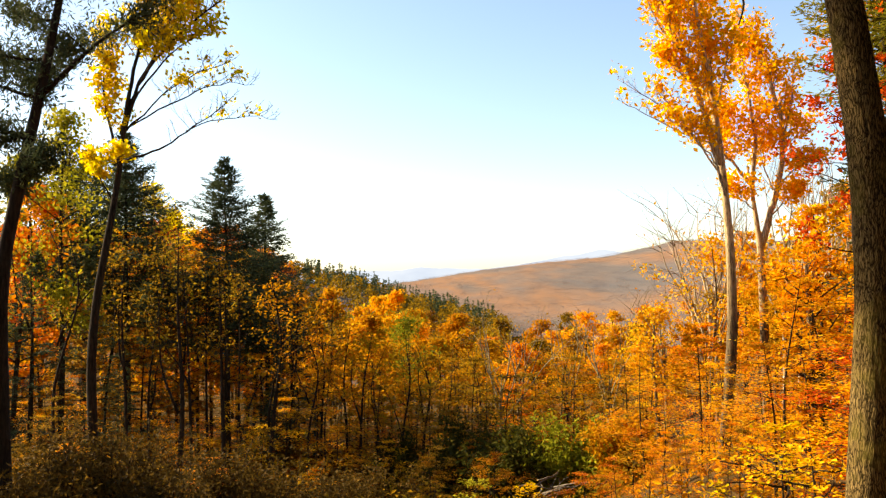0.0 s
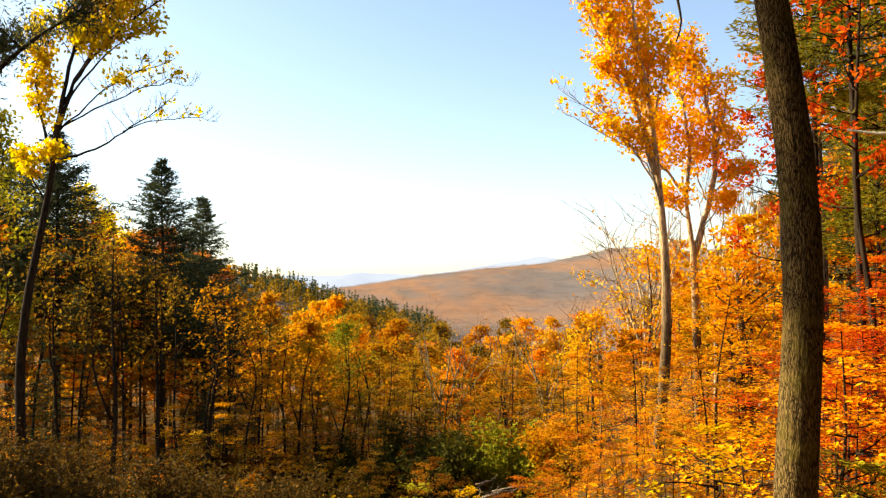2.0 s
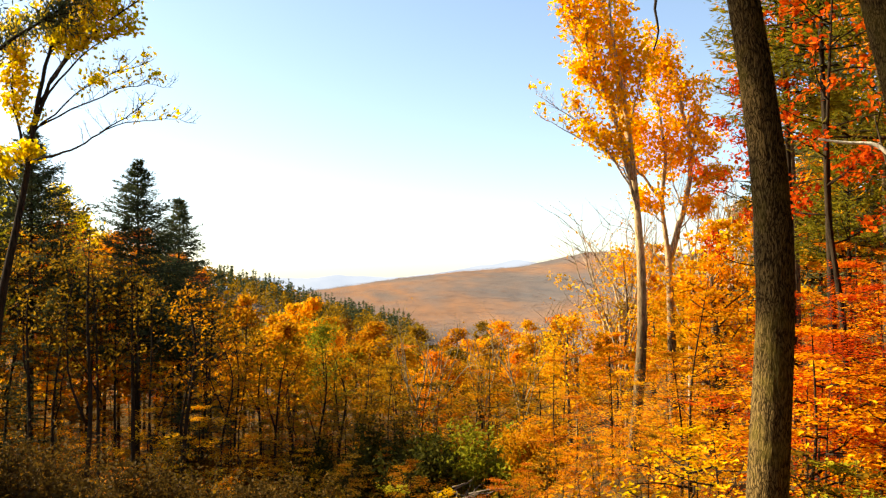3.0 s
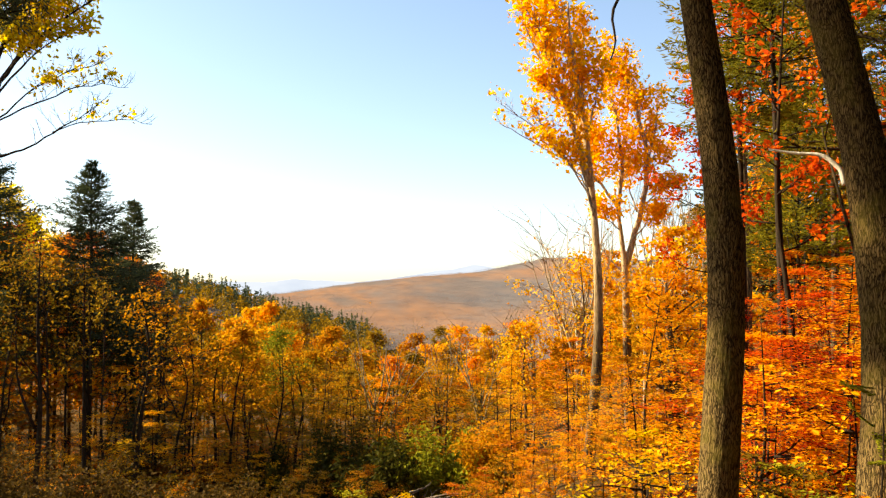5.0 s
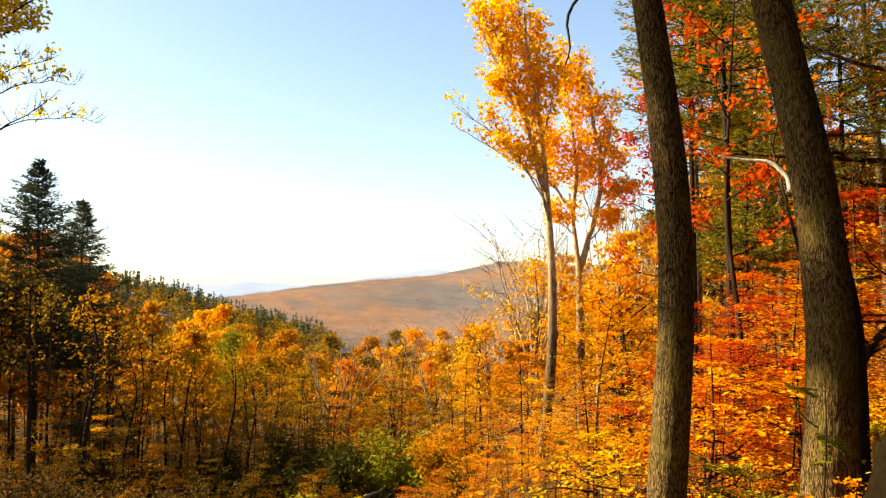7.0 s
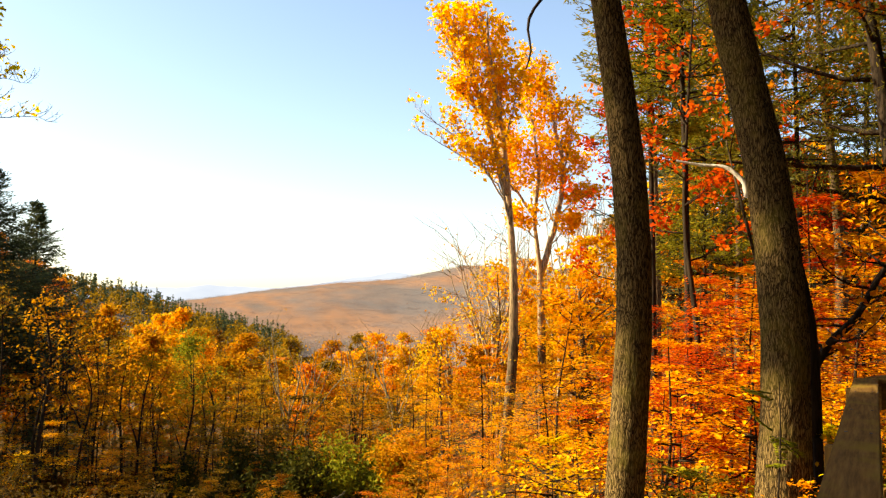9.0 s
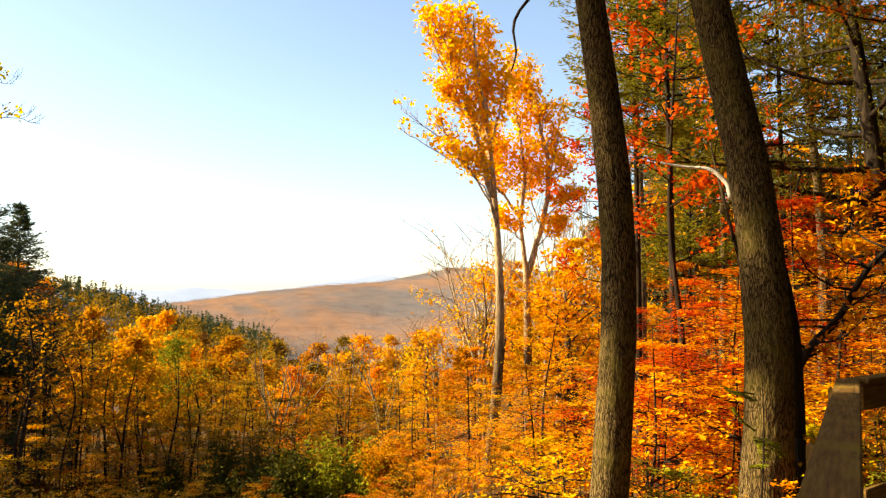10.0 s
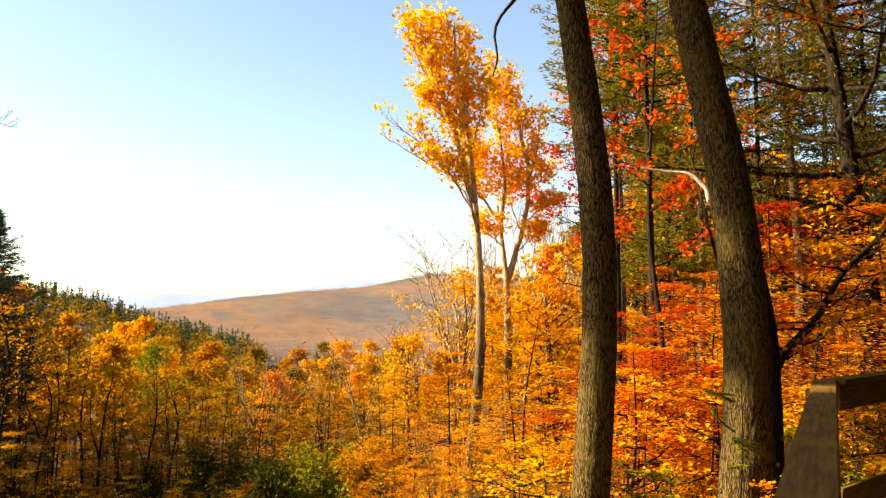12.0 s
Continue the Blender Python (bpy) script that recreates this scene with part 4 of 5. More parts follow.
def sow_forest():
    spots = []
    tries = 0
    while len(spots) < 290 and tries < 14000:
        tries += 1
        az = rng_f.uniform(-34, 50)
        r = math.sqrt(rng_f.uniform(30 ** 2, 135 ** 2))
        if -10 < az < 15 and r < 52:
            continue
        if (az > 17 and r > 72) or (az < -12 and r > 100):
            continue
        x, y = polar(az, r)
        gap = 3.6 + r * 0.022
        if any((x - a) ** 2 + (y - b) ** 2 < gap * gap for a, b in spots):
            continue
        if any(abs(az - a) < w and r < lim for a, w, lim in ((18.6, 1.0, 27), (20.9, 1.5, 33))):
            continue
        spots.append((x, y))
        z = foot(x, y)
        el = lerp_table(az, SKYLINE) + rng_f.uniform(-2.6, 0.15) * (1.0 if -9 < az < 15 else 1.8)
        if az < -9 and r < 62:
            el -= 4.2
        h = min(19.0, max(5.0, EYE_Z + r * math.tan(radians(el)) - z))
        u = rng_f.random()
        if az < -9:
            name = "olive" if u < 0.28 else "gold" if u < 0.62 else "orange" if u < 0.86 else "russet"
        elif az < 9:
            name = "gold" if u < 0.36 else "green" if u < 0.58 else "orange" if u < 0.70 else "olive" if u < 0.95 else "russet"
        else:
            name = "orange" if u < 0.58 else "red" if u < 0.75 and az > 25 else "gold" if u < 0.92 else "olive"
        kind = [i for i, q in enumerate(KINDS) if q[0] == name][int(rng_f.integers(0, 2))]
        s = h / KINDS[kind][4]
        wide = min(1.35, max(0.75, s * rng_f.uniform(0.85, 1.25)))
        turn = rng_f.uniform(-3, 3, 2), rng_f.uniform(0, 360)
        if (az < -9 and len(spots) % 3 == 0) or (-16.5 < az < -9 and r < 56) or (17 < az < 19.5 and r < 34):
            continue
        plant(kind, pose(x, y, z, *turn[0], turn[1]) @ Matrix.Diagonal((wide, wide, s, 1)))


sow_forest()


def west_woods():
    """Unseen trees added round the slope on the sun's side, to shade the forest in view."""
    rng = np.random.default_rng(32)
    spots = []
    for _ in range(1500):
        az, r = rng.uniform(-66, -34), math.sqrt(rng.uniform(21 ** 2, 60 ** 2))
        x, y = polar(az, r)
        if len(spots) < 8 and all((x - a) ** 2 + (y - b) ** 2 > 4.3 ** 2 for a, b in spots):
            spots.append((x, y))
            s = rng.uniform(0.6, 0.8) if r < 32 else rng.uniform(0.8, 1.1)
            plant(int(rng.integers(10, 12)), pose(x, y, foot(x, y), 0, 0, rng.uniform(0, 360)) @ Matrix.Scale(s, 4))


west_woods()
# two more unseen trees, added to shade the near left slope
for n, (x, y, s) in enumerate(((-11.8, 16.6, 0.55), (-14.6, 17.6, 0.6))):
    plant(10 + n % 2, pose(x, y, foot(x, y), 0, 0, 70 * n) @ Matrix.Scale(s, 4))


def woods_behind():
    """Unseen woods added close round the deck, behind and beside it, to cut sky light."""
    rng = np.random.default_rng(35)
    spots = []
    for _ in range(900):
        az, r = rng.uniform(56, 262), math.sqrt(rng.uniform(5.0 ** 2, 24 ** 2))
        x, y = polar(az, r)
        if len(spots) < 52 and all((x - a) ** 2 + (y - b) ** 2 > 2.6 ** 2 for a, b in spots) and (az < 235 or r > 12):
            spots.append((x, y))
            plant(int(rng.integers(10, 12)), pose(x, y, foot(x, y), 0, 0, rng.uniform(0, 360)) @ Matrix.Scale(rng.uniform(1.0, 1.4), 4))


woods_behind()


def hemlocks_behind():
    """Dark hemlocks close the woods behind the deck."""
    # unseen from the camera; added to block sky light from behind
    rng = np.random.default_rng(39)
    first = bpy.data.objects["spruce_tree"]
    spots = []
    for _ in range(900):
        az, r = rng.uniform(58, 248), math.sqrt(rng.uniform(6.5 ** 2, 19 ** 2))
        x, y = polar(az, r)
        if len(spots) < 34 and all((x - a) ** 2 + (y - b) ** 2 > 3.0 ** 2 for a, b in spots):
            spots.append((x, y))
            another(first, turned(x, y, foot(x, y), rng.uniform(0, 360), rng.uniform(0.8, 1.05)))


hemlocks_behind()


def dark_poles():
    """Slender dark trunks standing in front of the spruces."""
    rng = np.random.default_rng(34)
    for az, r, radius, el in ((-24.7, 30, 0.13, 6), (-20.6, 30, 0.11, 4.5), (-19.2, 34, 0.11, 4.0), (-17.5, 29, 0.15, 5.0), (-16.6, 31, 0.10, 4.0), (-14.6, 30, 0.16, 3.5), (-13.1, 34, 0.11, 2.5), (-11.7, 31, 0.16, 2.0), (-10.3, 36, 0.10, 1.0), (-8.3, 38, 0.12, 0.2), (-9.1, 34, 0.10, -0.5),
                              (-6.6, 40, 0.11, -1.5), (-5.6, 37, 0.12, -2.0), (-4.3, 43, 0.10, -2.5), (-2.7, 39, 0.13, -2.2), (-1.4, 42, 0.12, -2.8), (0.2, 46, 0.11, -3.0), (-26.2, 34, 0.13, 7), (-22.0, 36, 0.10, 4.0), (-15.6, 38, 0.11, 3.0), (2.6, 50, 0.11, -3.2), (6.2, 52, 0.11, -3.2), (8.4, 50, 0.11, -3.0)):
        x, y = polar(az, r)
        z = foot(x, y)
        h = EYE_Z + r * math.tan(radians(el - 1.5)) - z
        radius *= rng.uniform(0.5, 0.8)
        pts = [(0, 0, 0), (0.12 * rng.normal(), 0, h * 0.35), (0.3 * rng.normal(), 0.1, h * 0.7), (0.4 * rng.normal(), 0, h)]
        side = 0.28 * (1 if rng.random() < 0.5 else -1)
        fork = [((0, 0, h * rng.uniform(0.3, 0.55)), (side, 0.1 * rng.normal(), 1.0), h * 0.42, radius * 0.6)]
        mesh = broadleaf(rng, pts, radius, 0.5, 1.8, 13, 7, 8, 0.07, 0.9, fork, 0.5, 0.25, 0.5, 7, twigs_drawn=False)
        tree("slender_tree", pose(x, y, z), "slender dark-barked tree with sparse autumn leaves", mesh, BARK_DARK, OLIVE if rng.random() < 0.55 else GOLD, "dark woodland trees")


dark_poles()


def named_trees():
    """Trees that stand out of the forest: an orange maple, bare poles and snags."""
    rng = np.random.default_rng(33)
    for az, r, el, kind in ((-2.6, 70, -0.7, 0), (-4.2, 72, -1.0, 1), (-27.2, 36, 6.0, 0), (-20.6, 44, 3.2, 1), (-18.9, 52, 3.9, 6), (-15.4, 50, 3.4, 0), (-10.0, 60, 1.2, 0), (-17.6, 50, 1.6, 1), (-16.3, 49, 2.0, 2), (-12.8, 50, 2.2, 0)):
        x, y = polar(az, r)
        z = foot(x, y)
        h = EYE_Z + r * math.tan(radians(el)) - z
        plant(kind, pose(x, y, z, 0, 0, 50 * az) @ Matrix.Diagonal((1.0, 1.0, h / KINDS[kind][4], 1)))
    spots = [(3.8, 47, -2.0, 1.7), (5.0, 51, -2.6, 1.2), (11.0, 44, -2.4, 0.6), (8.3, 52, -2.2, 1.0), (14.7, 46, -0.8, 1.0), (-7.0, 90, 0.6, 1.6), (22.9, 39, 7.5, 1.2), (24.8, 41, 7.0, 1.2), (17.6, 36, 5.2, 1.1), (17.0, 40, 4.0, 1.0), (17.9, 39, 5.8, 0.9), (23.7, 36, 8.2, 0.7), (22.0, 44, 6.5, 0.9)]
    for az, r, el, spread in spots:
        x, y = polar(az, r)
        z = foot(x, y)
        h = EYE_Z + r * math.tan(radians(el)) - z
        pts = [(0, 0, 0), (0.06, 0, h * 0.25), (0.0, 0.05, h * 0.45), (0.1, 0, h * 0.62)]
        fork = [((0, 0.02, h * f), (spread * 0.22 * math.cos(a), spread * 0.22 * math.sin(a), 1.0), h * (0.98 - f), 0.06) for f, a in ((0.3, 0.4), (0.34, 3.0), (0.38, 5.6), (0.42, 2.3), (0.46, 0.1), (0.5, 3.6))]
        twiggy = 15 < az < 18
        mesh = broadleaf(rng, pts, 0.09 if twiggy else 0.14, 0.6, spread * (0.9 if twiggy else 0.5), 12 if twiggy else 3, 9 if twiggy else 7, 4, 0.07, 2.0, fork, 0.7, 0.2, 0.5, 6, split=True)
        tree("bare_tree", pose(x, y, z), "nearly bare tree with upright fanning limbs", mesh, BARK_PALE if az > 15 else BARK_ASH, GOLD, "bare trees")


named_trees()


def green_gold_trees():
    """Taller trees with yellow-green leaves between the dark conifers."""
    rng = np.random.default_rng(36)
    for az, r, el in ((-24.5, 34, 12.5), (-19.2, 47, 8.0), (-27.0, 44, 9.5), (-16.7, 52, 4.9), (-13.2, 52, 3.4)):
        x, y = polar(az, r)
        z = foot(x, y)
        h = EYE_Z + r * math.tan(radians(el)) - z
        pts = [(0, 0, 0), (0.1, 0, h * 0.3), (-0.1, 0.1, h * 0.65), (0.1, 0, h * 0.95)]
        mesh = broadleaf(rng, pts, 0.12, 0.4, 2.2, 24, 9, 24, 0.085, 0.7, (), 0.15, 0.3, 0.4, 7)
        tree("slender_tree", pose(x, y, z), "slender tree with thin yellow-green leaves", mesh, BARK_DARK, YELLOW if az > -20 else GREEN, "dark woodland trees")


green_gold_trees()


# ---- undergrowth: saplings, shrubs and litter ----
def sapling_kinds():
    kinds = []
    rng = np.random.default_rng(41)
    for name, mat, label in (("orange", UNDER_ORANGE, "young maple with layered orange leaves"), ("gold", AMBER, "young beech with layered golden leaves"), ("red", RED, "young maple with layered red leaves"), ("olive", OLIVE, "understorey sapling with brownish olive leaves"), ("bronze", GOLD, "understorey sapling with dull gold leaves")):
        for v in range(2):
            h = 5.0
            pts = [(0, 0, 0), (0.15 * rng.standard_normal(), 0.1, h * 0.5), (0.3 * rng.standard_normal(), 0.2, h)]
            mesh = broadleaf(rng, pts, 0.035, 0.12, 1.5, 20, 6, 30, 0.040, 0.14, (), 0.05, 0.14, 0.86, 5, up=0.0, aspect=0.6, twigs_drawn=False)
            kinds.append((name, mesh, mat, label))
            mesh = broadleaf(rng, pts, 0.035, 0.12, 1.5, 18, 5, 15, 0.060, 0.14, (), 0.05, 0.15, 0.8, 5, up=0.0, aspect=0.6, twigs_drawn=False)
            kinds.append((name + "_far", mesh, mat, label))
    return kinds


SAPLINGS = sapling_kinds()
SAP_MADE = {}


def plant_sapling(kind, m):
    if kind not in SAP_MADE:
        name, mesh, mat, label = SAPLINGS[kind]
        SAP_MADE[kind] = tree("sapling", m, label, mesh, BARK_DARK, mat, "saplings under the trees", "sapling")
        return SAP_MADE[kind]
    return another(SAP_MADE[kind], m)


def sow_saplings():
    rng = np.random.default_rng(42)
    spots = []
    tries = 0
    while len(spots) < 225 and tries < 9000:
        tries += 1
        u = rng.random()
        if u < 0.42:
            az, r = rng.uniform(13, 50), math.sqrt(rng.uniform(8.5 ** 2, 34 ** 2))
        else:
            az, r = rng.uniform(-32, 14), math.sqrt(rng.uniform(25 ** 2, 62 ** 2))
        x, y = polar(az, r)
        if any((x - a) ** 2 + (y - b) ** 2 < (1.5 + r * 0.02) ** 2 for a, b in spots):
            continue
        if az < 21 and az > 13 and r < 20 or 3.5 < az < 8.5 and r < 34:
            continue
        spots.append((x, y))
        z = foot(x, y)
        if az > 13:
            top = lerp_table(az, [(13, -5.0), (17, -3.0), (20, 0.5), (26, 3.0), (45, 4.0)]) + rng.uniform(-5, 1.0)
            v = rng.random()
            name = "orange" if v < (0.36 if az > 25 else 0.30) else "red" if v < 0.70 and az > 25 else "gold" if v < 0.95 else "olive"
        else:
            top = rng.uniform(-13.0, -9.0) if r < 34 else rng.uniform(-8.5, -3.5)
            v = rng.random()
            name = "olive" if v < (0.2 if az < -7 else 0.4) else "bronze" if v < 0.62 else "gold" if v < 0.88 and az < -3 else "bronze" if v < 0.9 else "orange"
        h = min(7.0, max(1.3, EYE_Z + r * math.tan(radians(top)) - z))
        name += "_far" if r > 27 else ""
        kind = [i for i, q in enumerate(SAPLINGS) if q[0] == name][int(rng.integers(0, 2))]
        s = h / 5.0
        wide = min(1.4, max(0.7, s * 1.1))
        plant_sapling(kind, pose(x, y, z, 0, 0, rng.uniform(0, 360)) @ Matrix.Diagonal((wide, wide, s, 1)))


sow_saplings()


def sunlit_saplings():
    """Young maples and beeches in the sun behind the thick trunk."""
    for n, (az, r, top, name) in enumerate(((35.2, 10.5, 4.0, "orange"), (37.4, 9.4, 1.5, "gold"), (38.6, 11.6, 8.5, "red"), (40.2, 10.0, 5.5, "orange"), (41.8, 12.2, 10.0, "orange"), (43.0, 9.6, -1.0, "gold"), (44.3, 11.0, 8.0, "orange"), (45.8, 9.4, 0.5, "olive"),
                                            (30.5, 11.0, 1.0, "red"), (32.6, 12.4, 3.0, "red"), (28.6, 10.2, -3.0, "orange"), (46.8, 12.0, 9.0, "gold"), (34.0, 9.0, -2.5, "red"), (29.4, 9.3, -4.5, "red"), (31.4, 9.9, -1.5, "red"), (33.0, 10.8, 1.5, "red"), (35.6, 12.6, 3.5, "red"), (28.0, 12.0, 1.0, "red"), (-24.8, 27, -6.5, "olive"), (-13.8, 31, -7.0, "gold"), (-11.0, 33, -7.0, "gold"),
                                            (13.5, 16.0, -10.5, "orange"), (14.8, 18.5, -9.5, "gold"), (16.0, 15.0, -10.0, "olive"), (17.2, 17.5, -9.0, "orange"), (18.4, 14.5, -9.5, "orange"), (19.6, 16.5, -8.0, "olive"), (20.6, 14.0, -8.5, "orange"), (15.4, 13.5, -11.5, "orange"),
                                            (21.8, 15.5, -7.0, "gold"), (12.6, 19.0, -10.0, "olive"), (17.8, 19.5, -8.0, "gold"), (20.8, 18.5, -6.5, "orange"), (23.2, 13.5, -7.5, "orange"), (19.2, 12.5, -11.0, "olive"), (22.4, 12.0, -10.0, "orange"), (11.4, 17.0, -11.5, "orange"))):
        x, y = polar(az, r)
        z = foot(x, y)
        s = (EYE_Z + r * math.tan(radians(top)) - z) / 5.0
        kind = [i for i, q in enumerate(SAPLINGS) if q[0] == name][n % 2]
        plant_sapling(kind, pose(x, y, z, 0, 0, 83 * n) @ Matrix.Diagonal((max(0.34, s * 1.15), max(0.34, s * 1.15), max(0.3, s), 1)))


sunlit_saplings()


def seedlings():
    """Knee- to chest-high maple shoots between the deck and the big trunks."""
    rng = np.random.default_rng(47)
    kinds = []
    for mat, label in ((YELLOW, "leafy maple shoot with yellow leaves"), (GREEN, "leafy maple shoot with yellow-green leaves"), (ORANGE, "leafy maple shoot with orange leaves"), (OLIVE, "leafy maple shoot with dull olive leaves")):
        pts = [(0, 0, 0), (0.05, 0.02, 0.7), (0.1, 0.0, 1.4)]
        mesh = broadleaf(rng, pts, 0.014, 0.2, 0.7, 13, 4, 13, 0.028, 0.3, (), 0.0, 0.06, 0.78, 5, pointed=True, up=0.0, aspect=0.62)
        kinds.append([mesh, mat, label, None])
    for az, r, h, k in ((24, 8.2, 1.2, 2), (28.5, 7.7, 1.0, 3), (30, 8.4, 1.3, 2), (31, 6.9, 0.9, 1), (32.5, 6.6, 0.9, 3), (33.8, 6.2, 0.8, 1), (34.9, 6.3, 0.7, 2), (36.2, 6.2, 0.55, 3), (37.6, 6.4, 0.9, 2), (38.8, 7.4, 1.2, 0), (40.3, 6.9, 1.15, 0), (42.0, 7.6, 1.0, 3), (43.6, 8.0, 1.2, 3),
                        (45.2, 8.6, 1.3, 3), (40.4, 8.4, 1.4, 2), (22, 9.4, 1.3, 0), (19.5, 10.5, 1.2, 2), (35.0, 8.6, 1.5, 2), (29.5, 9.5, 1.6, 2), (-21.8, 13, 0.8, 0), (-23.0, 13.4, 0.7, 0), (1.8, 15, 1.2, 1), (5.9, 15.5, 1.2, 0), (44.5, 6.9, 0.9, 1), (46.5, 7.4, 1.2, 3), (37.0, 5.9, 0.8, 2), (41.0, 6.7, 0.8, 2)):
        x, y = polar(az, r)
        m = pose(x, y, foot(x, y, 0.04), 0, 0, az * 37) @ Matrix.Scale(h / 1.4 * 1.25, 4)
        if kinds[k][3] is None:
            mesh, mat, label, _ = kinds[k]
            kinds[k][3] = tree("seedling", m, label, mesh, BARK_DARK, mat, "shoots beside the deck", "seedling")
        else:
            another(kinds[k][3], m)


seedlings()


def slope_trunks():
    """Bare lower trunks among the bright saplings."""
    rng = np.random.default_rng(48)
    for az, r, radius, h in ((17.6, 34, 0.08, 8), (14.3, 38, 0.10, 6.5), (28.5, 24, 0.14, 13), (33.5, 22, 0.12, 12), (39.5, 20, 0.16, 12)):
        x, y = polar(az, r)
        pts = [(0, 0, 0), (0.1 * rng.normal(), 0, h * 0.35), (0.25 * rng.normal(), 0.1, h * 0.7), (0.4 * rng.normal(), 0, h)]
        mesh = broadleaf(rng, pts, radius, 0.5, 2.2, 14, 7, 22, 0.075, 0.7, (), 0.3, 0.25, 0.5, 8)
        tree("maple_tree", pose(x, y, foot(x, y)), "slim grey-barked maple with sparse orange leaves", mesh, BARK, ORANGE, "tall autumn trees")


slope_trunks()


def leafy_trunk():
    """A thick trunk among the saplings, clothed in short leafy shoots."""
    rng = np.random.default_rng(49)
    x, y = polar(23.9, 21)
    z = foot(x, y)
    h = 2.0 - z
    pts = [(0, 0, 0), (0.05, 0, h * 0.35), (-0.1, 0.1, h * 0.7), (-0.2, 0, h)]
    mesh = broadleaf(rng, pts, 0.19, 0.12, 1.1, 34, 7, 14, 0.06, 0.5, (), 0.1, 0.14, 0.6, 10, profile=lambda v: 1.0)
    tree("maple_tree", pose(x, y, z), "thick brown trunk clothed in short yellow-leaved shoots", mesh, BARK, AMBER, "tall autumn trees")


leafy_trunk()


def shrub(name, x, y, size, mat, label, seed, leaf=0.10, count=30):
    rng = np.random.default_rng(seed)
    arms = Shape()
    cs = []
    for i in range(count):
        a = rng.uniform(0, 2 * math.pi)
        lean = rng.uniform(0.1, 0.9)
        st = bent(rng, (rng.normal() * 0.2, rng.normal() * 0.2, 0), (math.cos(a) * lean, math.sin(a) * lean, 1), size * rng.uniform(0.6, 1.1), 6, 0.02, 0.12)
        arms.tube(st, np.linspace(0.015, 0.004, 6), 4)
        n = 150
        t = rng.uniform(0.15, 1.05, n)
        q = np.stack([np.interp(t, np.linspace(0, 1, 6), st[:, j]) for j in range(3)], 1)
        cs.append(q + rng.standard_normal((n, 3)) * 0.1 * size ** 0.5)
    ob = thing(name, pose(x, y, foot(x, y)), label, "shrub", "shrubs on the slope")
    part("stemwork", arms, BARK_DARK, ob, kind="stuff")
    part("foliage", leaf_shape(rng, np.concatenate(cs), leaf, 0.5, 0.5), mat, ob, smooth=False)
    return ob


for n, (az, r, size, mat, label) in enumerate([(8.7, 32, 3.3, GREEN, "bushy yellow-green shrub in the clearing"),
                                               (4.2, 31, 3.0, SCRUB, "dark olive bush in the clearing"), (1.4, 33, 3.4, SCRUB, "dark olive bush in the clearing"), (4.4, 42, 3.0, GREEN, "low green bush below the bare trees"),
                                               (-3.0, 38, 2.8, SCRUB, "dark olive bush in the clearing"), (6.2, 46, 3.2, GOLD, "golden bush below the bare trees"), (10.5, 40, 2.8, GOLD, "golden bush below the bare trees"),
                                               (-25.5, 15.5, 1.5, SHADE_BROWN, "brown-leaved bush, leaf colour darkened for shade"), (-22.0, 17.0, 1.7, SHADE_BROWN, "brown-leaved bush, leaf colour darkened for shade"), (-18.5, 16.0, 1.4, SHADE_BROWN, "brown-leaved bush, leaf colour darkened for shade"), (-15.0, 18.0, 1.8, SHADE_BROWN, "brown-leaved bush, leaf colour darkened for shade"),
                                               (-11.5, 19.0, 1.7, SHADE_BROWN, "brown-leaved bush, leaf colour darkened for shade"), (-8.0, 20.0, 1.8, SHADE_BROWN, "brown-leaved bush, leaf colour darkened for shade"), (-20.0, 21.0, 2.0, SHADE_BROWN, "brown-leaved bush, leaf colour darkened for shade"), (-24.5, 20.5, 2.0, SHADE_BROWN, "brown-leaved bush, leaf colour darkened for shade"), (-4.6, 21.5, 1.7, SHADE_BROWN, "brown-leaved bush, leaf colour darkened for shade"),
                                               (-7.0, 40, 2.6, RUSSET, "russet bush at the wood's edge"), (-11.0, 36, 2.4, RUSSET, "russet bush at the wood's edge"), (12.5, 30, 2.4, GOLD, "golden bush below the bare trees")]):
    sx, sy = polar(az, r)
    shrub("shrub", sx, sy, size, mat, label, 50 + n, 0.10 if r > 25 else 0.05)


def undergrowth():
    """Low leafy growth all over the slope, too dense to count."""
    rng = np.random.default_rng(61)
    for mat, az0, az1, r0, r1, n, name, label in ((RUSSET, -34, -6, 23, 60, 20000, "undergrowth", "dense low brown undergrowth on the shaded slope"),
                                                  (OLIVE, -10, 14, 16, 70, 24000, "undergrowth", "low olive scrub covering the clearing"),
                                                  (ORANGE, 12, 50, 11.0, 45, 9000, "undergrowth", "orange leaves on low growth under the maples")):
        az = rng.uniform(az0, az1, n)
        r = np.sqrt(rng.uniform(r0 ** 2, r1 ** 2, n))
        x, y = r * np.sin(np.radians(az)), r * np.cos(np.radians(az))
        hump = np.array([max(0.0, noise.noise((a * 0.35, b * 0.35, 2.0)) + 0.35) for a, b in zip(x, y)])
        z = np.array([ground_z(a, b) for a, b in zip(x, y)]) + rng.uniform(0.02, 1.0, n) * hump * 1.6
        ob = new(name, leaf_shape(rng, np.stack([x, y, z], 1), 0.075, 0.5, 0.5).mesh(name, mat, False))
        tagged(ob, label, "undergrowth", kind="stuff")


undergrowth()


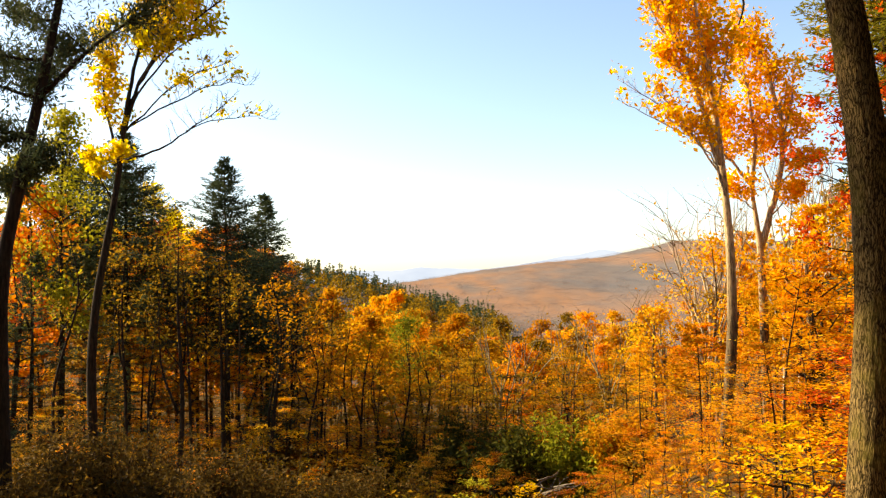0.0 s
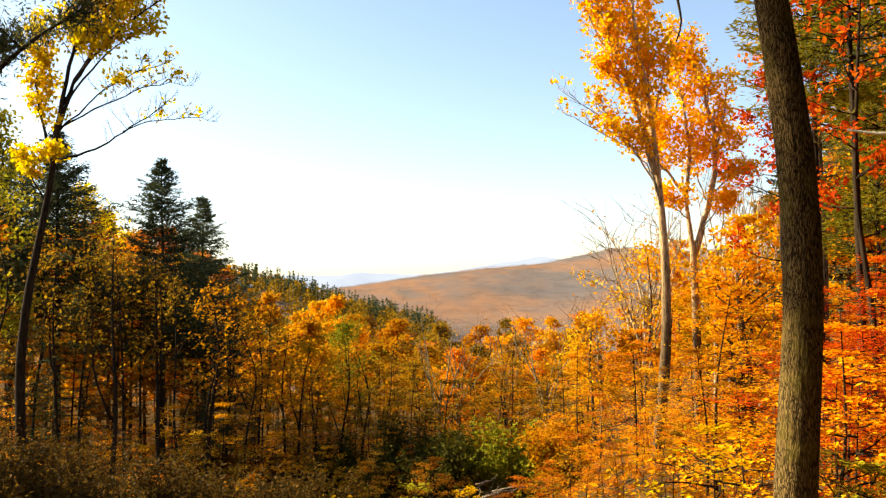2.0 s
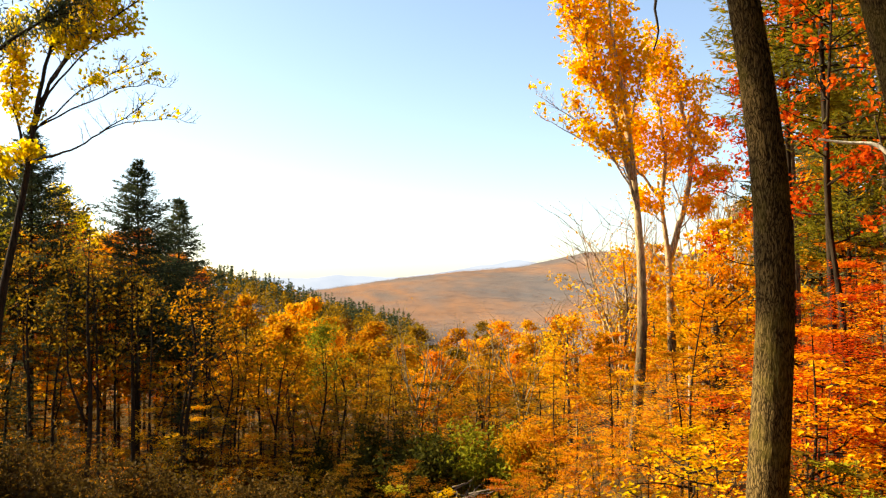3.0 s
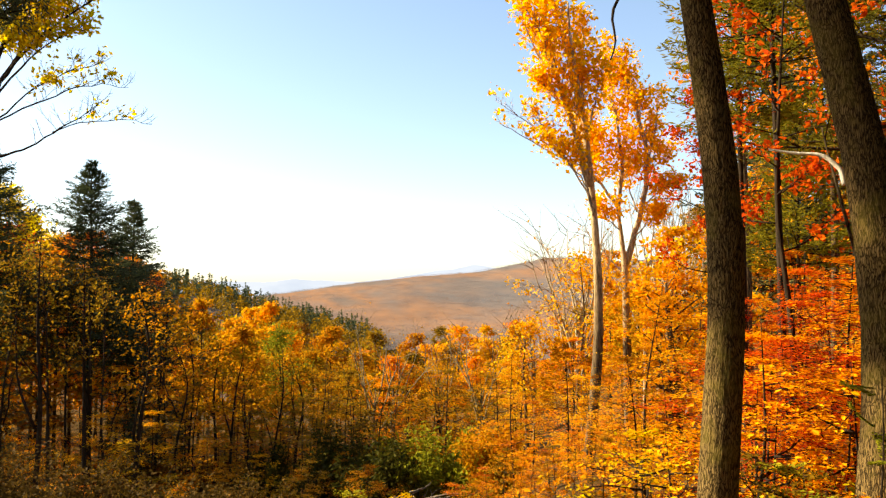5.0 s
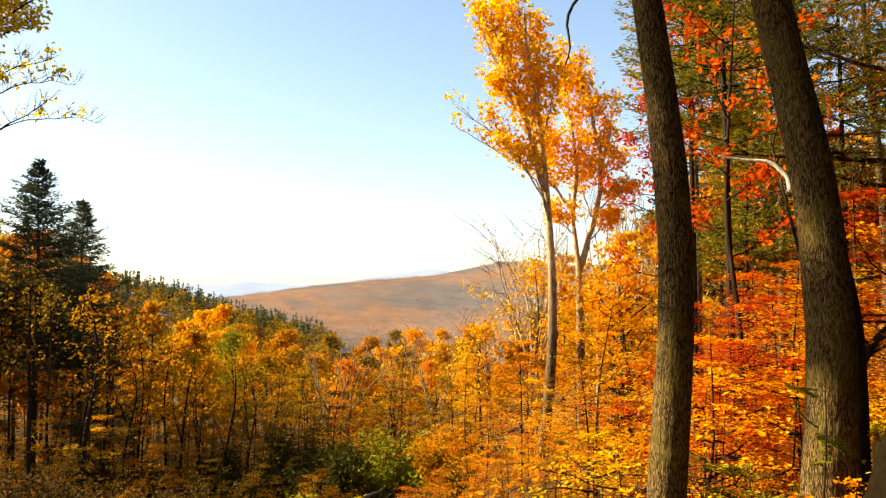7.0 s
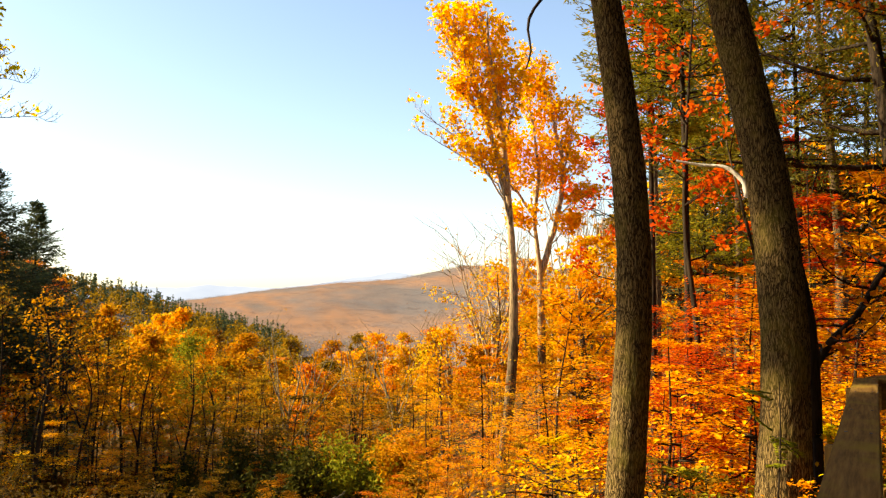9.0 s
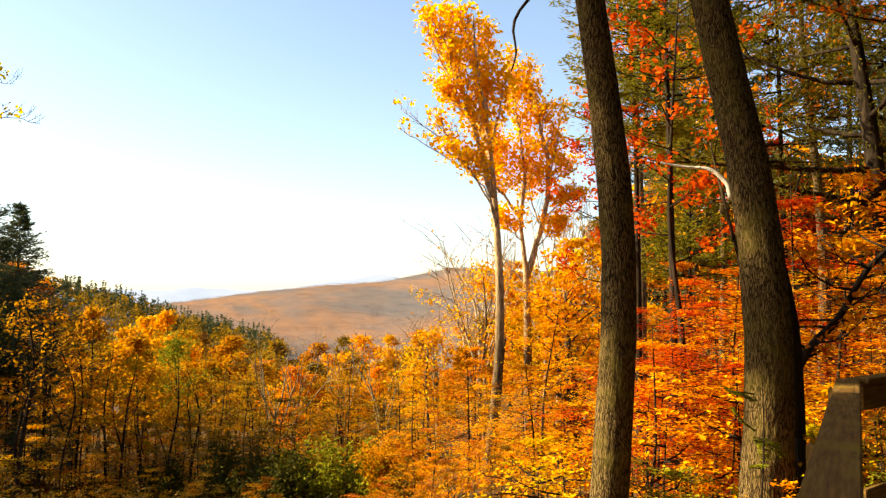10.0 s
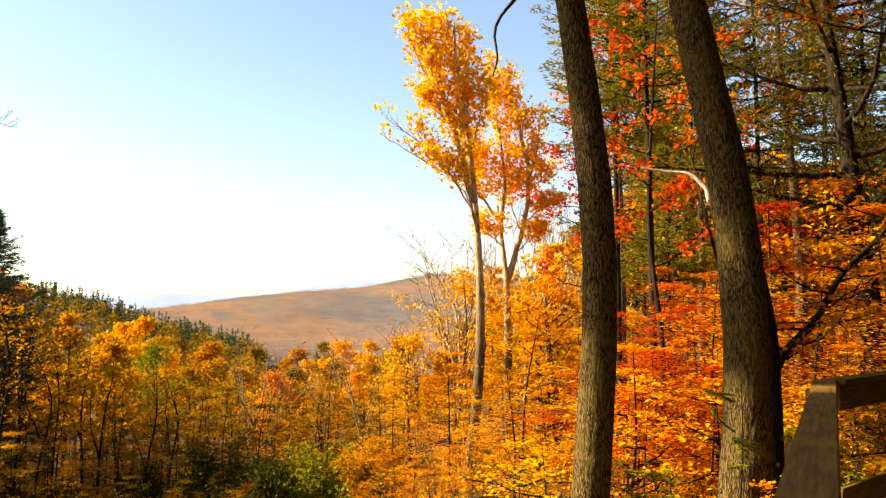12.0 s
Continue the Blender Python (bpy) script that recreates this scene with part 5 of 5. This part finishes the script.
def leaf_litter():
    """Fallen leaves lying round the deck."""
    rng = np.random.default_rng(62)
    n = 9000
    az, r = rng.uniform(-180, 180, n), np.sqrt(rng.uniform(0, 13 ** 2, n))
    x, y = r * np.sin(np.radians(az)), r * np.cos(np.radians(az))
    z = np.array([ground_z(a, b) for a, b in zip(x, y)]) + 0.015
    ob = new("leaf_litter", leaf_shape(rng, np.stack([x, y, z], 1), 0.05, 0.6, 0.9).mesh("leaf_litter", RUSSET_GOLD, False))
    tagged(ob, "brown and gold fallen leaves scattered on the ground", "leaf litter", kind="stuff")


leaf_litter()


def far_woods():
    """Spruces and bare crowns on the spur across the valley."""
    rng = np.random.default_rng(71)
    for kind, mat, label, count in (("conifer", NEEDLE, "small dark spruces along the far spur", 240), ("broad", OLIVE, "greyish olive woods on the far spur", 420)):
        cs, ds = [], []
        for _ in range(count):
            az = rng.uniform(-16, 4.5) if kind == "broad" else rng.uniform(-9.5, 3.5)
            r = rng.uniform(330, 620) if kind == "broad" else rng.uniform(470, 600)
            x, y = polar(az, r)
            z = ground_z(x, y)
            if kind == "conifer":
                h, n = rng.uniform(9, 17), 60
                t = rng.uniform(0.05, 1, n)
                a = rng.uniform(0, 2 * math.pi, n)
                rad = (1 - t) * h * 0.17 * rng.uniform(0.5, 1.1, n)
                cs.append(np.stack([x + rad * np.cos(a), y + rad * np.sin(a), z + t * h], 1))
                ds.append(np.stack([np.cos(a), np.sin(a), -0.4 + 0 * a], 1))
            else:
                h, n = rng.uniform(8, 13), 70
                q = rng.standard_normal((n, 3))
                q /= np.linalg.norm(q, axis=1)[:, None]
                q *= rng.uniform(0.5, 1, n)[:, None] ** 0.4 * np.array([h * 0.3, h * 0.3, h * 0.36])
                cs.append(q + np.array([x, y, z + h * 0.62]))
                ds.append(rng.standard_normal((n, 3)))
        c, d = np.concatenate(cs), np.concatenate(ds)
        sh = spray_shape(rng, c, d, 1.1, 0.3) if kind == "conifer" else leaf_shape(rng, c, 0.8, 0.6, 0.3)
        tagged(new("far_woods", sh.mesh("far_woods", mat, False)), label, "woods", kind="stuff")


far_woods()


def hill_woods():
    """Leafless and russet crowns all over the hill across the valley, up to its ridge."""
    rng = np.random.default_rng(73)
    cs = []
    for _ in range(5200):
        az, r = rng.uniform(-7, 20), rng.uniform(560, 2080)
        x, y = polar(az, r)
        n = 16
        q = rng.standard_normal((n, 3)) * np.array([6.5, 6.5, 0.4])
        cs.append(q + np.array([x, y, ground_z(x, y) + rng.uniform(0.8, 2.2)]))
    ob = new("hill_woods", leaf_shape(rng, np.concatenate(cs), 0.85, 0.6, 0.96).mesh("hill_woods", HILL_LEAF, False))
    tagged(ob, "thinning brown and russet woods covering the far hill, paled with haze", "woods", kind="stuff")


hill_woods()


def hillside_woods():
    """Thick brown-orange woods on the rising slope behind the saplings."""
    rng = np.random.default_rng(72)
    cs = []
    for _ in range(330):
        az, r = rng.uniform(20.5, 58), rng.uniform(74, 120)
        x, y = polar(az, r)
        z = ground_z(x, y)
        h = min(20, max(7, EYE_Z + r * math.tan(radians(lerp_table(az, SKYLINE) * 0.75 - rng.uniform(0, 5))) - z))
        n = 110
        q = rng.standard_normal((n, 3))
        q /= np.linalg.norm(q, axis=1)[:, None]
        q *= rng.uniform(0.3, 1, n)[:, None] ** 0.5 * np.array([h * 0.24, h * 0.24, h * 0.42])
        cs.append(q + np.array([x, y, z + h * 0.55]))
    ob = new("hillside_woods", leaf_shape(rng, np.concatenate(cs), 0.38, 0.6, 0.5).mesh("hillside_woods", RUSSET_GOLD, False))
    tagged(ob, "thick brown-orange woods on the rising hillside", "woods", kind="stuff")


hillside_woods()


# ---- dead branch, hanging twig and brush pile ----
def stick(name, paths, mat, label, category):
    sh = Shape()
    o = np.array(paths[0][0][0], float)
    for pts, r0, r1 in paths:
        q = smooth_path(np.array(pts, float) - o, 14)
        sh.tube(q, np.linspace(r0, r1, 14), 7, 0.06, np.random.default_rng(5))
    ob = thing(name, pose(*o), label, category)
    part("wood", sh, mat, ob)
    return ob


bz = foot(5.15, 6.75)
dead = stick("dead_sapling", [([(5.15, 6.75, bz), (4.8, 6.5, 1.2), (4.40, 6.40, 2.36), (4.35, 6.44, 2.66), (4.31, 6.47, 2.86), (4.27, 6.5, 3.12)], 0.022, 0.006)], BARK, "dead sapling with a bleached bare branch", "dead tree")
bough = Shape()
bough.tube(smooth_path(np.array([(4.40, 6.38, 2.60), (4.38, 6.40, 2.74), (4.26, 6.48, 2.88), (4.07, 6.60, 2.90), (3.88, 6.71, 2.95)]) - np.array([5.15, 6.75, bz]), 16), np.linspace(0.026, 0.010, 16), 8, 0.06, np.random.default_rng(6))
part("branch", bough, DEADWOOD, dead, "bleached bare branch")


stick("hanging_twig", [([(2.86, 6.07, 6.4), (3.3, 7.6, 5.6), (3.26, 8.13, 5.06), (3.06, 8.21, 4.88), (2.95, 8.25, 4.63), (3.03, 8.22, 4.37), (2.96, 8.25, 4.15)], 0.03, 0.008)], BARK_DARK, "bare curling branch hanging in front of the maple", "branch")
lz = foot(4.5, 6.05)


def leaning_tree():
    rng = np.random.default_rng(82)
    o = np.array([4.5, 6.05, lz])
    pts = np.array([(4.5, 6.05, lz), (4.42, 5.85, 0.5), (4.51, 5.75, 1.01), (4.66, 5.72, 1.29), (4.99, 5.73, 1.54), (5.22, 5.70, 1.95), (5.75, 5.72, 2.33), (6.08, 5.69, 2.93), (6.9, 5.7, 4.0)]) - o
    meshes = broadleaf(rng, pts, 0.05, 0.35, 0.8, 26, 5, 9, 0.034, 0.3, (), 0.2, 0.07, 0.6, 8, pointed=True, split=True)
    tree("leaning_tree", pose(*o), "slim dark tree leaning past the deck's corner with orange leaves", meshes, BARK_DARK, ORANGE, "tall autumn trees")


leaning_tree()


def hemlock_sapling():
    """A waist-high hemlock in front of the thick trunk."""
    rng = np.random.default_rng(83)
    x, y = 3.5, 4.80
    z = foot(x, y)
    h = 1.12 - z
    wood, arms = Shape(), Shape()
    wood.tube(bent(rng, (0, 0, 0), (0.05, 0, 1), h, 8, 0, 0.05), np.linspace(0.014, 0.003, 8), 5)
    cs, ds = [], []
    for k in range(8):
        a = k * 2.4 + rng.normal() * 0.3
        st = bent(rng, (0, 0, h * rng.uniform(0.62, 0.97)), (math.cos(a), math.sin(a), rng.normal() * 0.35), rng.uniform(0.12, 0.28), 6, -0.03, 0.2)
        arms.tube(st, np.linspace(0.005, 0.001, 6), 4)
        for i in range(90):
            f = rng.uniform(0.1, 5)
            p = st[int(f)] + (st[min(5, int(f) + 1)] - st[int(f)]) * (f % 1)
            s = rng.choice([-1, 1])
            cs.append(p + np.array([-math.sin(a), math.cos(a), 0]) * s * 0.022)
            ds.append(np.array([math.cos(a) * 0.6 - math.sin(a) * s, math.sin(a) * 0.6 + math.cos(a) * s, rng.normal() * 0.15]))
    tree("hemlock_sapling", pose(x, y, z), "waist-high hemlock sapling with flat green sprays", (wood, arms, spray_shape(rng, np.array(cs), np.array(ds), 0.022, 0.36)), BARK_DARK, GREEN, "shoots beside the deck", "sapling")


hemlock_sapling()
sz = foot(4.46, 5.55)
stick("slim_tree", [([(4.46, 5.55, sz), (4.41, 5.54, 0.67), (4.41, 5.54, 1.12), (4.40, 5.55, 1.57), (4.32, 5.72, 2.3), (4.22, 5.88, 3.2), (4.05, 6.0, 4.0)], 0.07, 0.02), ([(4.40, 5.45, sz), (4.36, 5.42, 0.2), (4.38, 5.48, 0.6)], 0.05, 0.03)], BARK_DARK, "slim black trunk standing close behind a thick tree", "tree")


def brush_pile():
    rng = np.random.default_rng(81)
    x, y = polar(5.8, 29)
    ob = thing("brush_pile", pose(x, y, foot(x, y, 0.0)), "tangle of grey dead branches in the clearing", "brush")
    for i in range(20):
        sh = Shape()
        a = rng.uniform(-0.5, 1.0)
        p = bent(rng, (rng.normal() * 0.5, rng.normal() * 0.4, rng.uniform(0, 1.3)), (math.cos(a), 0.4 * rng.normal(), rng.uniform(-0.05, 0.7)), rng.uniform(0.9, 1.9), 6, 0, 0.18)
        sh.tube(p, np.linspace(0.028, 0.006, 6), 5)
        part("branch", sh, BARK_GREY, ob)


brush_pile()


# ---- the deck and its railing ----
def board(name, p, q, width, height, parent, label="", bevel=0.006):
    """A plank from p to q, its upper face's middle line given; worn edges."""
    p, q = Vector(p), Vector(q)
    d = q - p
    bm = bmesh.new()
    bmesh.ops.create_cube(bm, size=1.0)
    bmesh.ops.scale(bm, vec=(d.length, width, height), verts=bm.verts)
    bmesh.ops.bevel(bm, geom=bm.edges[:], offset=bevel, segments=2, affect="EDGES")
    me = bpy.data.meshes.new(name)
    bm.to_mesh(me)
    bm.free()
    me.materials.append(TIMBER)
    ob = new(name, me)
    ob.parent = parent
    x = d.normalized()
    side = Vector((0, 0, 1)).cross(x).normalized() if abs(x.z) < 0.9 else Vector((0, 1, 0))
    up = x.cross(side)
    m = Matrix((x, side, up)).transposed().to_4x4()
    mid = (p + q) / 2 - (up * height / 2 if abs(x.z) < 0.9 else Vector())
    ob.matrix_local = Matrix.Translation(mid) @ m
    return tagged(ob, label=label)


def deck():
    d1 = Vector((2.56, 2.91, 0)).normalized()
    n1 = Vector((d1.y, -d1.x, 0))
    corner = Vector((3.85, 4.33, 0))
    d2 = Vector((math.sin(radians(62)), math.cos(radians(62)), 0))
    n2 = Vector((d2.y, -d2.x, 0))
    top = 1.17
    rail = thing("deck_railing", pose(0, 0, 0), "weathered brown timber deck railing with flat cap boards", "railing")
    p0 = corner - d1 * 7.0
    z = Vector((0, 0, 1))
    cap = board("cap_board", p0 + z * top, corner + z * top, 0.14, 0.038, rail, "flat worn cap board")
    board("cap_board", corner + d2 * 0.02 + n2 * 0.05 + z * (top + 0.004), corner + d2 * 4.0 + n2 * 0.05 + z * (top + 0.004), 0.14, 0.038, rail, "flat worn cap board")
    for drop in (0.042, 0.70):
        board("rail_board", p0 - n1 * 0.05 + z * (top - drop), corner - d1 * 0.06 - n1 * 0.05 + z * (top - drop), 0.038, 0.14, rail)
        board("rail_board", corner + d2 * 0.08 + n2 * 0.05 + z * (top - drop), corner + d2 * 4.0 + n2 * 0.05 + z * (top - drop), 0.038, 0.16, rail)
    for s, base, d in ((0.0, corner, d1), (-2.4, corner, d1), (-4.8, corner, d1), (-6.9, corner, d1), (2.0, corner, d2), (3.9, corner, d2)):
        c = base + d * (s - 0.3) + (n1 * -0.05 if d is d1 else n2 * -0.02)
        board("post", c - z * 0.25, c + z * (top - 0.042), 0.09, 0.09, rail)
    for s in (0.25, 1.0, 1.9, 2.65, 4.9):
        for w in (-0.04, 0.04):
            sh = Shape()
            c = Vector((3.5 - s, w, 0.0185))
            sh.tube([c, c + z * 0.0025], [0.006, 0.006], 10)
            part("screw", sh, SCREW, cap, "small dark screw head")
    floor = thing("deck", pose(0, 0, 0), "weathered timber deck on the slope's edge", "deck", kind="structure")
    for i in range(16):
        off = 0.16 + i * 0.146
        a = corner - d1 * 7.0 + n1 * off
        b = corner + n1 * off + d2 * 0.3
        board("plank", a, b, 0.14, 0.036, floor)
    for s in (-6.9, -4.6, -2.3, -0.1):
        a = corner + d1 * s + n1 * 0.1 - z * 0.036
        board("joist", a, a + n1 * 2.3, 0.05, 0.2, floor)
        for w in (0.15, 2.2):
            c = corner + d1 * s + n1 * w
            board("deck_post", Vector((c.x, c.y, foot(c.x, c.y))), c - z * 0.23, 0.1, 0.1, floor)


deck()
